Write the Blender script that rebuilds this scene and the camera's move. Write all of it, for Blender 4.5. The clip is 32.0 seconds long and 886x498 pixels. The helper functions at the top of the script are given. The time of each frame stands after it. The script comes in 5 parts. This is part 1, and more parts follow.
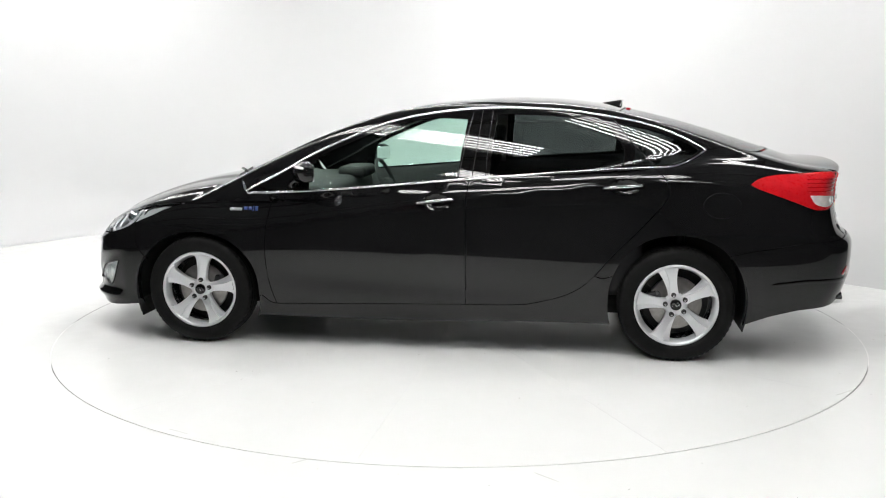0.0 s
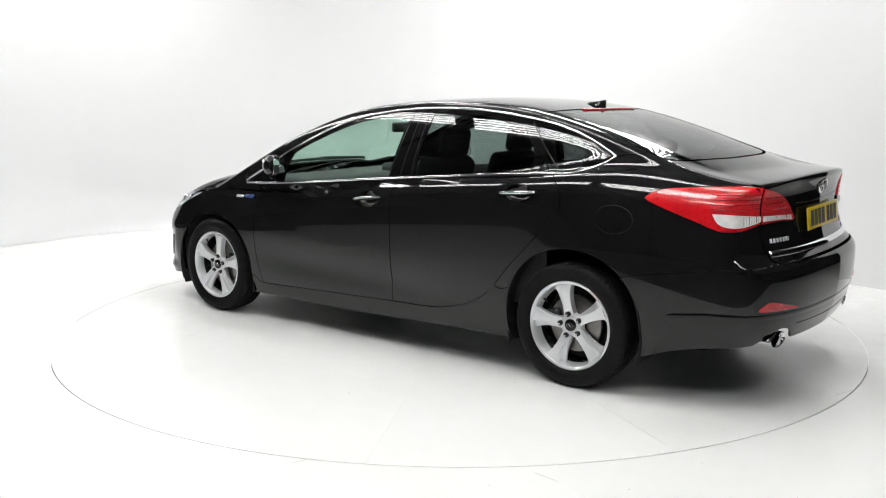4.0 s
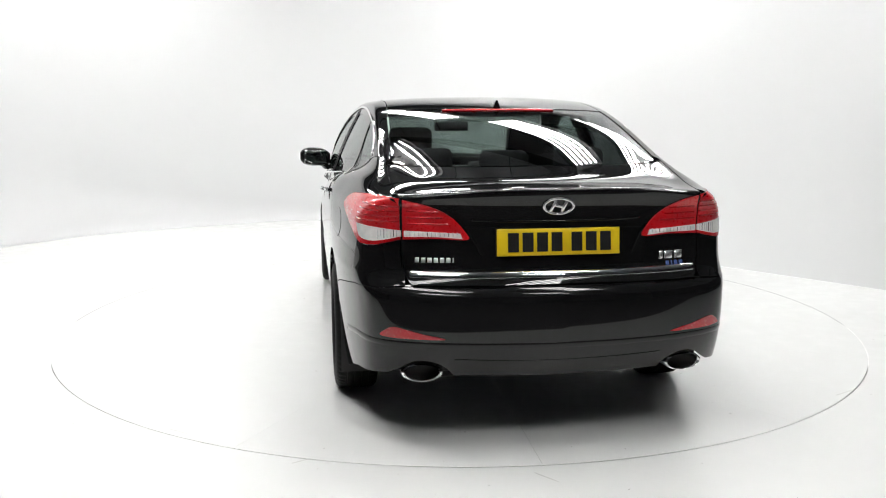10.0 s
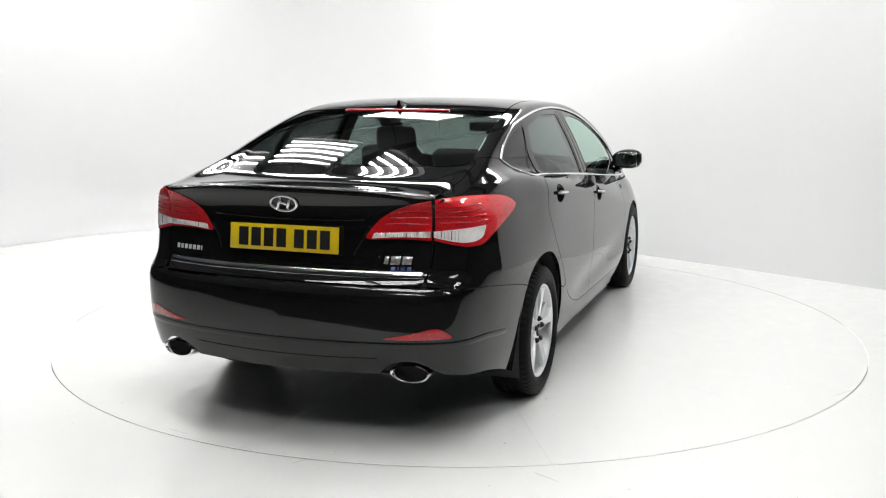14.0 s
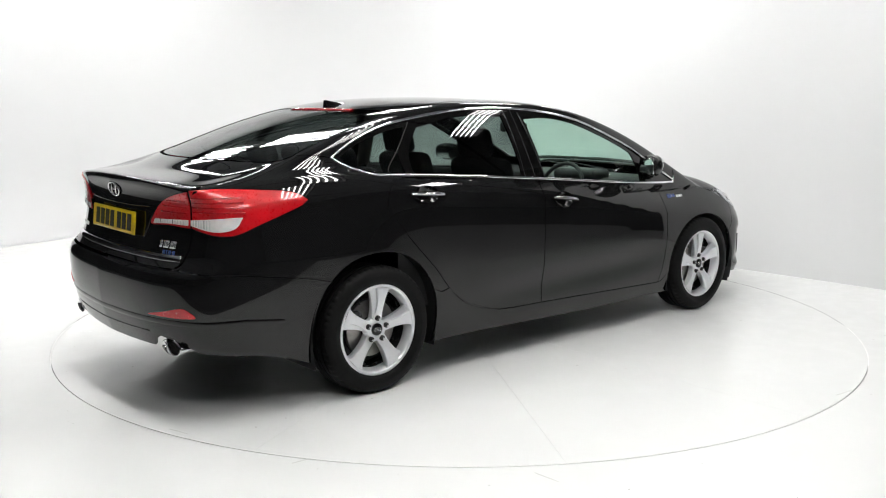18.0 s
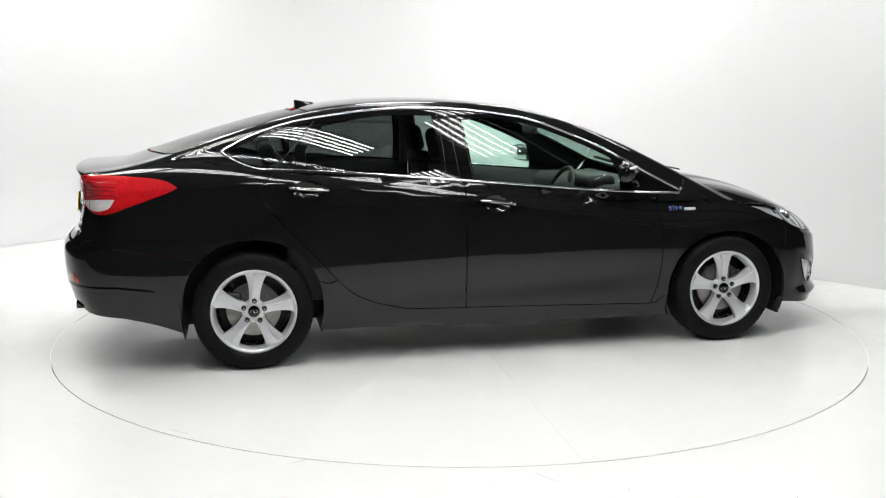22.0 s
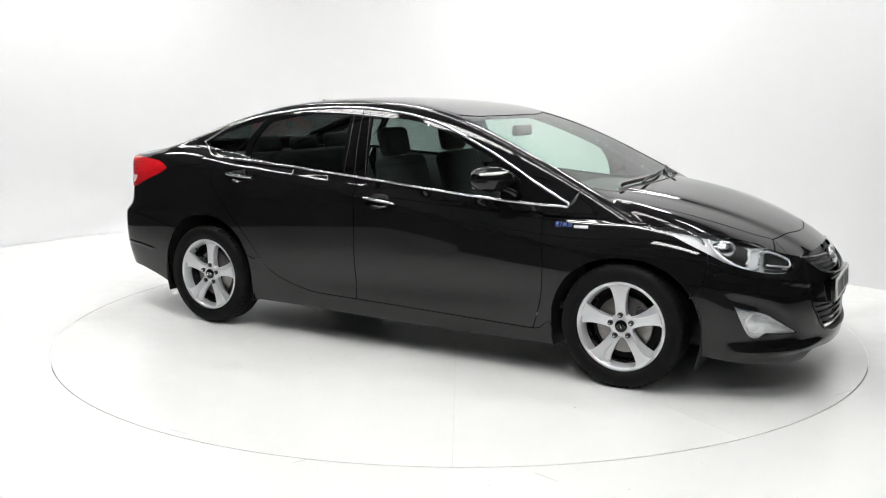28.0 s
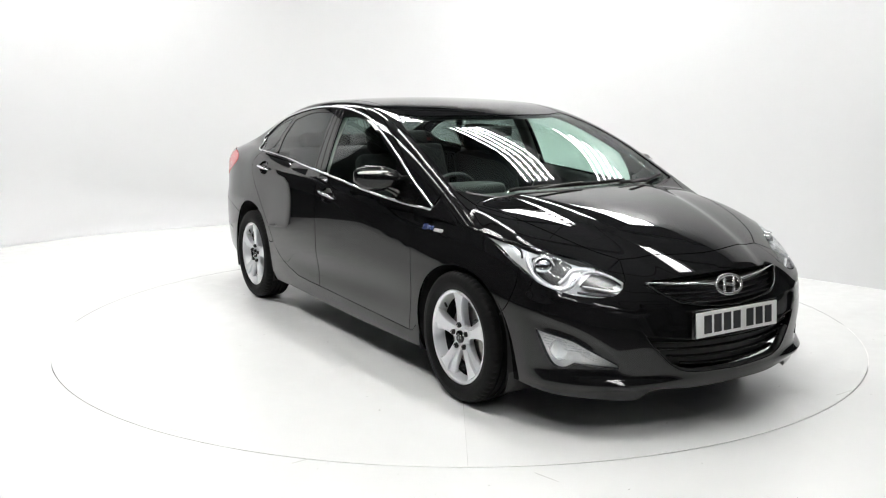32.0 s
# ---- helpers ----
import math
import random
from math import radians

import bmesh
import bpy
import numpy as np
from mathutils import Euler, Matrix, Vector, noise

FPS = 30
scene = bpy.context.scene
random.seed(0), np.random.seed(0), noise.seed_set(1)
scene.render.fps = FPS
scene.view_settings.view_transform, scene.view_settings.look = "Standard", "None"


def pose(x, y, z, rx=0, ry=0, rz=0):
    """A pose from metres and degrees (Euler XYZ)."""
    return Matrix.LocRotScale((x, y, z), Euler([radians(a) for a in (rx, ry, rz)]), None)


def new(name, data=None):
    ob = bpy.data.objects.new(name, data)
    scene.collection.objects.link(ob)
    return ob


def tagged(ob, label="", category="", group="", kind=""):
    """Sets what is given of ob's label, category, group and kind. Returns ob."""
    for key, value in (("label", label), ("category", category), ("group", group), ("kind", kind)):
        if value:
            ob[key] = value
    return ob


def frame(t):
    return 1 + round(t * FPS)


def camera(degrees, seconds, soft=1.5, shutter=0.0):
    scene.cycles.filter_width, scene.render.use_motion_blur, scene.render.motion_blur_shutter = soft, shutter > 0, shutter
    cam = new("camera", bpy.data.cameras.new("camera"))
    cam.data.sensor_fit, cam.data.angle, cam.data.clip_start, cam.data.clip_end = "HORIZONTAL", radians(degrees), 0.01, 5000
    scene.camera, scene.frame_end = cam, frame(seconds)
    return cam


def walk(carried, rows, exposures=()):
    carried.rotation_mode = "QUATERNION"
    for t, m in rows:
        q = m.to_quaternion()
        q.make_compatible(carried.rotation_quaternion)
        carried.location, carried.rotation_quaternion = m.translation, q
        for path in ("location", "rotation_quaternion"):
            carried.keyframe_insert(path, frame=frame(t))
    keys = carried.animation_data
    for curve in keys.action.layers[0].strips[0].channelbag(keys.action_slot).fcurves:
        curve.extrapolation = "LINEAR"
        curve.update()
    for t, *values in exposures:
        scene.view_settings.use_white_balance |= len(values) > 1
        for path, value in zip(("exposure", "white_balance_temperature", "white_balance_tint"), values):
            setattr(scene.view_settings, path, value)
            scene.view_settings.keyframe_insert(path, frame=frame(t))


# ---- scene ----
from mathutils.geometry import delaunay_2d_cdt

cam = camera(51.88, 32.0, soft=1.1)
EYE = (0.0, -5.955, 1.461)
walk(cam, [(0.0, pose(*EYE, 80.49, 0.0, 0.89)), (32.0, pose(*EYE, 80.49, 0.0, 0.89))], exposures=[(0.0, 0.0), (32.0, 0.0)])
scene.view_settings.exposure = 0.0

# the turntable's angle, in degrees, at even steps of two seconds
TURN = [172.14, 157.64, 143.12, 128.61, 114.13, 99.59, 84.99, 70.44, 56.06, 41.81, 27.66, 13.55, -0.53, -14.64, -28.78, -43.03, -57.33]
AXLE = (0.0495, -0.0372)  # the car's middle on the turntable


def angle_at(t):
    return float(np.interp(t, np.arange(len(TURN)) * 2.0, TURN))


def car_pose(t):
    a = radians(angle_at(t))
    c, s = math.cos(a), math.sin(a)
    return pose(c * AXLE[0] - s * AXLE[1], s * AXLE[0] + c * AXLE[1], 0, 0, 0, angle_at(t))


# ---- world and lights ----
world = bpy.data.worlds.new("hall")
world.use_nodes = True
scene.world = world
world.node_tree.nodes["Background"].inputs[0].default_value = (.75, .78, .8, 1)
world.node_tree.nodes["Background"].inputs[1].default_value = 0.02

# ---- materials ----
def nodes_of(name):
    m = bpy.data.materials.new(name)
    m.use_nodes = True
    return m, m.node_tree.nodes, m.node_tree.links, m.node_tree.nodes["Principled BSDF"]


def noise_node(m, scale, detail=4, rough=.55, coord="Object"):
    n, l = m.node_tree.nodes, m.node_tree.links
    tc, no = n.new("ShaderNodeTexCoord"), n.new("ShaderNodeTexNoise")
    no.inputs["Scale"].default_value, no.inputs["Detail"].default_value, no.inputs["Roughness"].default_value = scale, detail, rough
    l.new(tc.outputs[coord], no.inputs["Vector"])
    return no


def ranged(m, src, lo, hi, a=.3, b=.7):
    r = m.node_tree.nodes.new("ShaderNodeMapRange")
    r.inputs[1].default_value, r.inputs[2].default_value, r.inputs[3].default_value, r.inputs[4].default_value = a, b, lo, hi
    m.node_tree.links.new(src, r.inputs[0])
    return r.outputs[0]


def material(name, color, rough=.5, metal=0., coat=0., spec=.5, vary=.06, scale=6, bump=0., bump_scale=120, rough_vary=.04, coat_ior=1.5):
    """A surface with cloudy variation in colour and gloss, and fine relief."""
    m, n, l, p = nodes_of(name)
    p.inputs["Roughness"].default_value, p.inputs["Metallic"].default_value = rough, metal
    p.inputs["Coat Weight"].default_value, p.inputs["Coat Roughness"].default_value = coat, .015
    p.inputs["Specular IOR Level"].default_value = spec
    p.inputs["Coat IOR"].default_value = coat_ior
    no = noise_node(m, scale)
    mix = n.new("ShaderNodeMix")
    mix.data_type = "RGBA"
    mix.inputs[6].default_value = (*[c * (1 - vary) for c in color], 1)
    mix.inputs[7].default_value = (*[min(1, c * (1 + vary)) for c in color], 1)
    l.new(ranged(m, no.outputs["Fac"], 0, 1), mix.inputs[0])
    l.new(mix.outputs[2], p.inputs["Base Color"])
    fine = noise_node(m, scale * 7, 3)
    l.new(ranged(m, fine.outputs["Fac"], max(.01, rough - rough_vary), rough + rough_vary), p.inputs["Roughness"])
    if bump:
        bn, b = noise_node(m, bump_scale, 3), n.new("ShaderNodeBump")
        b.inputs["Strength"].default_value, b.inputs["Distance"].default_value = bump, .002
        l.new(bn.outputs["Fac"], b.inputs["Height"])
        l.new(b.outputs[0], p.inputs["Normal"])
    return m


def glass_material(name, tint, rough=.0, gain=.96):
    """A thin pane: clear tinted, its gloss growing towards grazing views as glass does, alike from both sides."""
    m, n, l, p = nodes_of(name)
    n.remove(p)
    out = n["Material Output"]
    tr, gl, mix, lw = n.new("ShaderNodeBsdfTransparent"), n.new("ShaderNodeBsdfGlossy"), n.new("ShaderNodeMixShader"), n.new("ShaderNodeLayerWeight")
    tr.inputs[0].default_value = (*tint, 1)
    gl.inputs["Roughness"].default_value = rough
    lw.inputs[0].default_value = .5
    pw, ma = n.new("ShaderNodeMath"), n.new("ShaderNodeMath")
    pw.operation, ma.operation = "POWER", "MULTIPLY_ADD"
    pw.inputs[1].default_value = 5.0
    ma.inputs[1].default_value, ma.inputs[2].default_value = gain - .045, .045
    l.new(lw.outputs["Facing"], pw.inputs[0])
    l.new(pw.outputs[0], ma.inputs[0])
    l.new(ma.outputs[0], mix.inputs[0])
    l.new(tr.outputs[0], mix.inputs[1])
    l.new(gl.outputs[0], mix.inputs[2])
    l.new(mix.outputs[0], out.inputs[0])
    return m


def glow(name, color, strength):
    m, n, l, p = nodes_of(name)
    p.inputs["Base Color"].default_value = (.8, .8, .8, 1)
    p.inputs["Emission Color"].default_value = (*color, 1)
    p.inputs["Emission Strength"].default_value = strength
    return m


PAINT = material("black_paint", (.0075, .0076, .0080), .35, 0, 1.0, .0, .2, 3, rough_vary=.02, coat_ior=1.46)
GLOSS = material("gloss_black_trim", (.004, .004, .004), .04, 0, 0, .4, .2, 8, rough_vary=.01)
DULL = material("black_plastic", (.012, .012, .012), .55, 0, 0, .4, .2, 20, .3, 400)
MESH_BLACK = material("grille_black", (.008, .008, .008), .35, 0, 0, .5, .2, 20)
RUBBER = material("tyre_rubber", (.0055, .0055, .0055), .62, 0, 0, .15, .25, 14, .25, 300)
BADGE_CHROME = material("badge_chrome", (.88, .88, .89), .20, .80, .6, vary=.03, rough_vary=.02)
CHROME = material("chrome", (.82, .82, .83), .06, 1.0, vary=.03, rough_vary=.02)
ALLOY = material("silver_alloy", (.74, .75, .77), .30, .50, .4, vary=.015, scale=4, rough_vary=.005)
STEEL = material("brake_steel", (.26, .25, .24), .35, 1.0, vary=.15, scale=30)
SEAT = material("dark_cloth", (.022, .022, .024), .9, vary=.2, scale=40, bump=.4, bump_scale=600)
CABIN = material("cabin_plastic", (.018, .018, .019), .6, vary=.15, scale=12, bump=.2, bump_scale=500)
LINING = material("pale_headlining", (.32, .32, .30), .95, vary=.05, scale=10)
FRONT_GLASS = glass_material("green_glass", (.70, .86, .79))
DARK_GLASS = glass_material("privacy_glass", (.22, .245, .24))
LENS = glass_material("clear_lens", (.93, .95, .96))
RED_LENS = material("red_lens", (.60, .008, .014), .30, 0, 1.0, .3, .12, 14, rough_vary=.05)
RED_DARK = material("dark_red_lens", (.40, .006, .011), .25, 0, 1.0, .3, .12, 14, rough_vary=.04)
CLEAR_LAMP = material("clear_lamp", (.86, .85, .84), .18, .05, 1.0, .5, .1, 25, rough_vary=.03)
REFLECTOR = material("lamp_reflector", (.93, .94, .95), .26, .35, vary=.02, scale=12, rough_vary=.01)
LAMP_GREY = material("lamp_grey", (.07, .07, .075), .25, .4, vary=.1)
PLATE_Y = material("yellow_plate", (.78, .55, .012), .35, 0, .3, vary=.03, scale=20)
PLATE_W = material("white_plate", (.80, .81, .80), .35, 0, .3, vary=.03, scale=20)
INK = material("plate_ink", (.01, .01, .012), .4)
BADGE_BLUE = material("blue_badge", (.06, .10, .30), .25, .2, .5)
BADGE_WHITE = material("white_badge", (.75, .76, .78), .25, .3, .5)
FLOOR = material("white_floor_paint", (.84, .85, .84), .20, 0, 0, .5, .012, 1.2, .03, 60, .05)
WALL = material("white_wall_paint", (.680, .685, .690), .75, 0, 0, .3, .008, .8, .03, 40, .04)
GROUT = material("seam_grey", (.74, .74, .73), .7, vary=.2)
GRIME = material("scuff_grey", (.34, .33, .31), .6, vary=.3, scale=60)
ROOF_STEEL = material("grey_roof_sheet", (.30, .31, .32), .7, .1, vary=.1, scale=3)
DARK_WALL = material("dark_hall_wall", (.055, .056, .058), .85, vary=.15, scale=2)
BEAM = material("roof_beam", (.045, .047, .05), .7, vary=.1)
TUBE = glow("lamp_tube", (1.0, .99, .975), 42.0)
LAMP_HOUSING = material("lamp_housing", (.05, .05, .05), .5, vary=.05)

# ---- the car's body: one smooth shell, cut into panels ----
class Curve:
    """Natural cubic spline through a few knots, straight beyond them."""

    def __init__(self, *knots):
        k = np.array(sorted(knots), float)
        self.x, self.y = k[:, 0], k[:, 1]
        n = len(k)
        h = np.diff(self.x)
        a, b = np.eye(n), np.zeros(n)
        for i in range(1, n - 1):
            a[i, i - 1:i + 2] = h[i - 1], 2 * (h[i - 1] + h[i]), h[i]
            b[i] = 6 * ((self.y[i + 1] - self.y[i]) / h[i] - (self.y[i] - self.y[i - 1]) / h[i - 1])
        self.m, self.h = np.linalg.solve(a, b), h

    def __call__(self, q):
        q = np.asarray(q, float)
        c = np.clip(q, self.x[0], self.x[-1])
        i = np.clip(np.searchsorted(self.x, c) - 1, 0, len(self.h) - 1)
        h, l, r = self.h[i], c - self.x[i], self.x[i + 1] - c
        m0, m1, y0, y1 = self.m[i], self.m[i + 1], self.y[i], self.y[i + 1]
        v = (m0 * r ** 3 + m1 * l ** 3) / (6 * h) + (y0 / h - m0 * h / 6) * r + (y1 / h - m1 * h / 6) * l
        s0 = (self.y[1] - self.y[0]) / self.h[0] - self.h[0] * (2 * self.m[0] + self.m[1]) / 6
        s1 = (self.y[-1] - self.y[-2]) / self.h[-1] + self.h[-1] * (self.m[-2] + 2 * self.m[-1]) / 6
        return v + np.minimum(q - self.x[0], 0) * s0 + np.maximum(q - self.x[-1], 0) * s1


def smax(a, b, k):
    return (a + b + np.sqrt((a - b) ** 2 + k * k)) / 2


def smin(a, b, k):
    return (a + b - np.sqrt((a - b) ** 2 + k * k)) / 2


PLAN = Curve((-2.5, .715), (-2.1, .825), (-1.6, .888), (-1.0, .903), (0, .905), (.9, .902), (1.4, .895), (1.8, .872), (2.1, .825), (2.4, .74))
BELT = Curve((-1.9, 1.10), (-1.345, 1.083), (-.71, 1.04), (-.08, .99), (.55, .935), (1.07, .900), (1.6, .87))
CREASE = Curve((-2.3, .955), (-1.75, .985), (-1.3, 1.0), (-.7, .948), (-.17, .886), (.55, .777), (1.11, .690), (1.6, .63))
DECK = Curve((2.45, .53), (2.30, .65), (2.12, .752), (1.936, .826), (1.75, .886), (1.565, .934), (1.38, .968), (1.1, 1.0), (.6, 1.04), (0, 1.085),
             (-.6, 1.13), (-1.2, 1.165), (-1.6, 1.17), (-1.9, 1.135), (-2.1, 1.106), (-2.25, 1.096), (-2.36, 1.097), (-2.5, 1.10))
DECK_DROP = Curve((-2.4, .060), (-1.9, .070), (-1.2, .09), (0, .10), (1.0, .06), (1.5, .055), (1.9, .085), (2.15, .13), (2.4, .15))
NOSE = Curve((.10, 2.22), (.17, 2.295), (.24, 2.32), (.34, 2.325), (.45, 2.325), (.55, 2.315), (.63, 2.298), (.72, 2.245), (.9, 2.09))
NOSE_BOW = Curve((0, 0), (.2, .016), (.4, .066), (.6, .15), (.75, .262), (.85, .39), (.95, .58))
TAIL = Curve((.15, -2.28), (.25, -2.34), (.33, -2.382), (.42, -2.416), (.48, -2.4295), (.54, -2.436), (.60, -2.438), (.65, -2.436), (.68, -2.425), (.72, -2.378), (.78, -2.345), (.88, -2.325),
             (.96, -2.322), (1.03, -2.332), (1.09, -2.365), (1.2, -2.42))
TAIL_BOW = Curve((0, 0), (.25, .012), (.5, .045), (.65, .092), (.75, .148), (.82, .22), (.9, .37))
ROOF = Curve((1.6, .795), (1.4, .895), (1.2, .994), (1.01, 1.086), (.83, 1.170), (.64, 1.250), (.46, 1.316), (.28, 1.371), (.08, 1.416), (-.17, 1.446), (-.45, 1.457),
             (-.72, 1.449), (-.99, 1.419), (-1.27, 1.362), (-1.54, 1.290), (-1.8, 1.208), (-2.05, 1.125), (-2.3, 1.04))
ROOF_BOW = Curve((-2.2, -.36), (-1.6, -.30), (-1.0, -.12), (-.5, 0), (0, .0), (.4, .012), (.8, .028), (1.5, .056))
CROWN = Curve((-2.2, .05), (-1.2, .04), (-.5, .065), (.1, .02), (.4, .006), (.8, .006), (1.6, .006))
GLASS = Curve((-2.2, .68), (-1.85, .732), (-1.53, .768), (-1.2, .803), (-.6, .845), (0, .856), (.5, .856), (.8, .838), (1.1, .808), (1.5, .77))
MOUTH = Curve((.40, .43), (.463, .456), (.584, .481), (.663, .405), (.72, .33))
POCKET = Curve((1.85, .545), (1.891, .534), (2.039, .492), (2.155, .402), (2.19, .344), (2.23, .25))
RIDGE = Curve((1.85, .655), (1.955, .628), (2.085, .601), (2.189, .566), (2.26, .545))
BLEND = Curve((-2.2, .05), (-1.75, .05), (-1.45, .03), (-1.1, .012), (.9, .010), (1.15, .010), (1.5, .010))


def half_width(x, z):
    """Half width of the lower body: bulged side, tucked sill, a crease that falls towards the front."""
    c = z - CREASE(x)
    over = (c + np.sqrt(c * c + .007 ** 2)) / 2
    fade = 1 / (1 + np.exp((x - 1.25) / .16))
    low = np.maximum(.62 - z, 0)
    scallop = .014 * np.exp(-((z - .40 - .04 * x) / .085) ** 2) / (1 + np.exp((x - .85) / .12)) / (1 + np.exp(-(x + .62) / .12))
    return PLAN(x) - .12 * low ** 2 - .55 * low ** 4 - over * (.22 * fade + .12) - 1.2 * over ** 2 - scallop - .11 * np.maximum(z - .72, 0) / (1 + np.exp((x + 1.45) / .1))


def shell(p):
    """Below zero inside the body; p: points (n, 3) in the car's space, x forward, y left."""
    x, y, z = p[:, 0], np.abs(p[:, 1]), p[:, 2]
    side = y - half_width(x, z)
    r = y / .84
    top = z - (DECK(x) - DECK_DROP(x) * (.55 * r ** 2 + .45 * r ** 4))
    # raised middle of the bonnet between two creases
    crease = .50 - .20 * np.clip(x - 1.15, 0, 1)
    top = top - .013 / (1 + np.exp((y - crease) / .016)) / (1 + np.exp(-(x - 1.05) / .03))
    bow = NOSE_BOW(y)
    front = x - (NOSE(z) - bow)
    # lower lip and the swage below the head lamps
    lip = np.exp(-((z - .245) / .020) ** 2)
    ahead = 1 / (1 + np.exp(-np.clip((x - 1.93) / .025, -40, 40)))
    front = front - lip * (.001 + .028 * np.exp(-((y - .58) / .20) ** 2))
    # the mouth round grille and plate, the ridge under the head lamps, the pocket round the fog lamps
    rise = lambda v, w: 1 / (1 + np.exp(-np.clip(v / w, -40, 40)))
    front = front + .011 * rise(MOUTH(z) - y, .010) * rise(z - .435, .010) * rise(.676 - z, .010)
    front = front - .007 * np.exp(-((z - RIDGE(x)) / .013) ** 2) * rise(y - .48, .03) * ahead
    pocket = .015 * rise(POCKET(x) - z, .008) * rise(z - .285, .007) * rise(x - 1.91, .018) * rise(2.175 - x, .012)
    front, side = front + pocket, side + pocket - .010 * lip * ahead
    rear = (TAIL(z) + TAIL_BOW(y)) - x
    low = smax(smax(side, top, .035), smax(front, rear, .02), np.where(x < 0, .045 - .023 / (1 + np.exp(-np.clip((z - .80) / .035, -40, 40))), .045 + .055 / (1 + np.exp(-(z - .60) / .02))))
    u = x + ROOF_BOW(x) * y * y
    cap = z - (ROOF(u) - CROWN(x) * (.6 * y ** 2 + y ** 4))
    h = z - 1.0
    glass = y - (GLASS(x) - .33 * h - .30 * h * np.abs(h))
    green = np.maximum(smax(cap, glass, .026), BELT(x) - .03 - z)
    w = np.clip((y - .52) / .20, 0, 1)
    return smin(low, green, BLEND(x) * (.15 + .85 * w * w * (3 - 2 * w)))


def normals_of(p):
    e = 1.5e-3
    g = np.stack([shell(p + d) - shell(p - d) for d in np.eye(3) * e], 1)
    return g / np.linalg.norm(g, axis=1, keepdims=True)


def march(o, d, far=1.6, near=0.0, steps=50):
    """The outermost crossing of the shell on rays o + s d, looked for from far inwards."""
    n = len(o)
    s = np.linspace(far, near, steps)
    hi, lo, found = np.full(n, far), np.full(n, near), np.zeros(n, bool)
    for a, b in zip(s[:-1], s[1:]):
        todo = ~found
        if not todo.any():
            break
        idx = np.where(todo)[0]
        ins = shell(o[idx] + d[idx] * b) < 0
        hit = idx[ins]
        hi[hit], lo[hit], found[hit] = a, b, True
    for _ in range(22):
        mid = (hi + lo) / 2
        ins = shell(o + d * mid[:, None]) < 0
        lo, hi = np.where(ins, mid, lo), np.where(ins, hi, mid)
    return o + d * hi[:, None]


# the ways to look at the shell: plane coordinates to rays, and points back to plane coordinates
FAN_Z, FAN_R, CYL_F, CYL_R = .85, .6, 1.30, -1.25


def rays_of(kind, q):
    a, b, zero = q[:, 0], q[:, 1], np.zeros(len(q))
    if kind == "side":
        return np.stack([a, zero, b], 1), np.tile([0., 1, 0], (len(q), 1))
    if kind == "top":
        return np.stack([a, b, zero + .55], 1), np.tile([0., 0, 1], (len(q), 1))
    if kind == "rear":
        return np.stack([zero - 1.2, a, b], 1), np.tile([-1., 0, 0], (len(q), 1))
    if kind == "nose":
        return np.stack([zero + 1.2, a, b], 1), np.tile([1., 0, 0], (len(q), 1))
    if kind == "fan":
        return np.stack([a, zero, zero + FAN_Z], 1), np.stack([zero, np.sin(b / FAN_R), np.cos(b / FAN_R)], 1)
    if kind == "low":
        return np.stack([a, zero, zero + .55], 1), np.stack([zero, np.sin(b / .8), np.cos(b / .8)], 1)
    if kind == "boot":
        return np.stack([zero - 1.75, a, zero + .80], 1), np.stack([-np.sin(b / .6), zero, np.cos(b / .6)], 1)
    if kind == "front":
        e = b / .9
        return np.stack([zero + CYL_F, zero, zero + .40], 1), np.stack([np.cos(a) * np.cos(e), np.sin(a) * np.cos(e), np.sin(e)], 1)
    return np.stack([zero + CYL_R, zero, b], 1), np.stack([-np.cos(a), np.sin(a), zero], 1)


def plane_of(kind, p):
    x, y, z = p[:, 0], p[:, 1], p[:, 2]
    if kind == "side":
        return np.stack([x, z], 1)
    if kind == "top":
        return np.stack([x, y], 1)
    if kind in ("rear", "nose"):
        return np.stack([y, z], 1)
    if kind == "fan":
        return np.stack([x, np.arctan2(y, z - FAN_Z) * FAN_R], 1)
    if kind == "low":
        return np.stack([x, np.arctan2(y, z - .55) * .8], 1)
    if kind == "boot":
        return np.stack([y, np.arctan2(-1.75 - x, z - .80) * .6], 1)
    if kind == "front":
        return np.stack([np.arctan2(y, x - CYL_F), np.arctan2(z - .40, np.hypot(x - CYL_F, y)) * .9], 1)
    return np.stack([np.arctan2(y, CYL_R - x), z], 1)


def on(kind, *q):
    """Points of the shell, seen in one of those ways."""
    o, d = rays_of(kind, np.array(q, float))
    return march(o, d)

# ---- mesh tools ----
def part(name, bm, mat, parent, label=""):
    """One mesh object under a thing or a part."""
    me = bpy.data.meshes.new(name)
    bm.to_mesh(me)
    bm.free()
    me.materials.append(mat)
    ob = new(name, me)
    ob.parent = parent
    return tagged(ob, label)


def link_mesh(name, me, mat, parent, label="", normals=None):
    me.materials.append(mat)
    for f in me.polygons:
        f.use_smooth = True
    if normals is not None:
        me.normals_split_custom_set_from_vertices([tuple(v) for v in normals])
    ob = new(name, me)
    ob.parent = parent
    return tagged(ob, label)


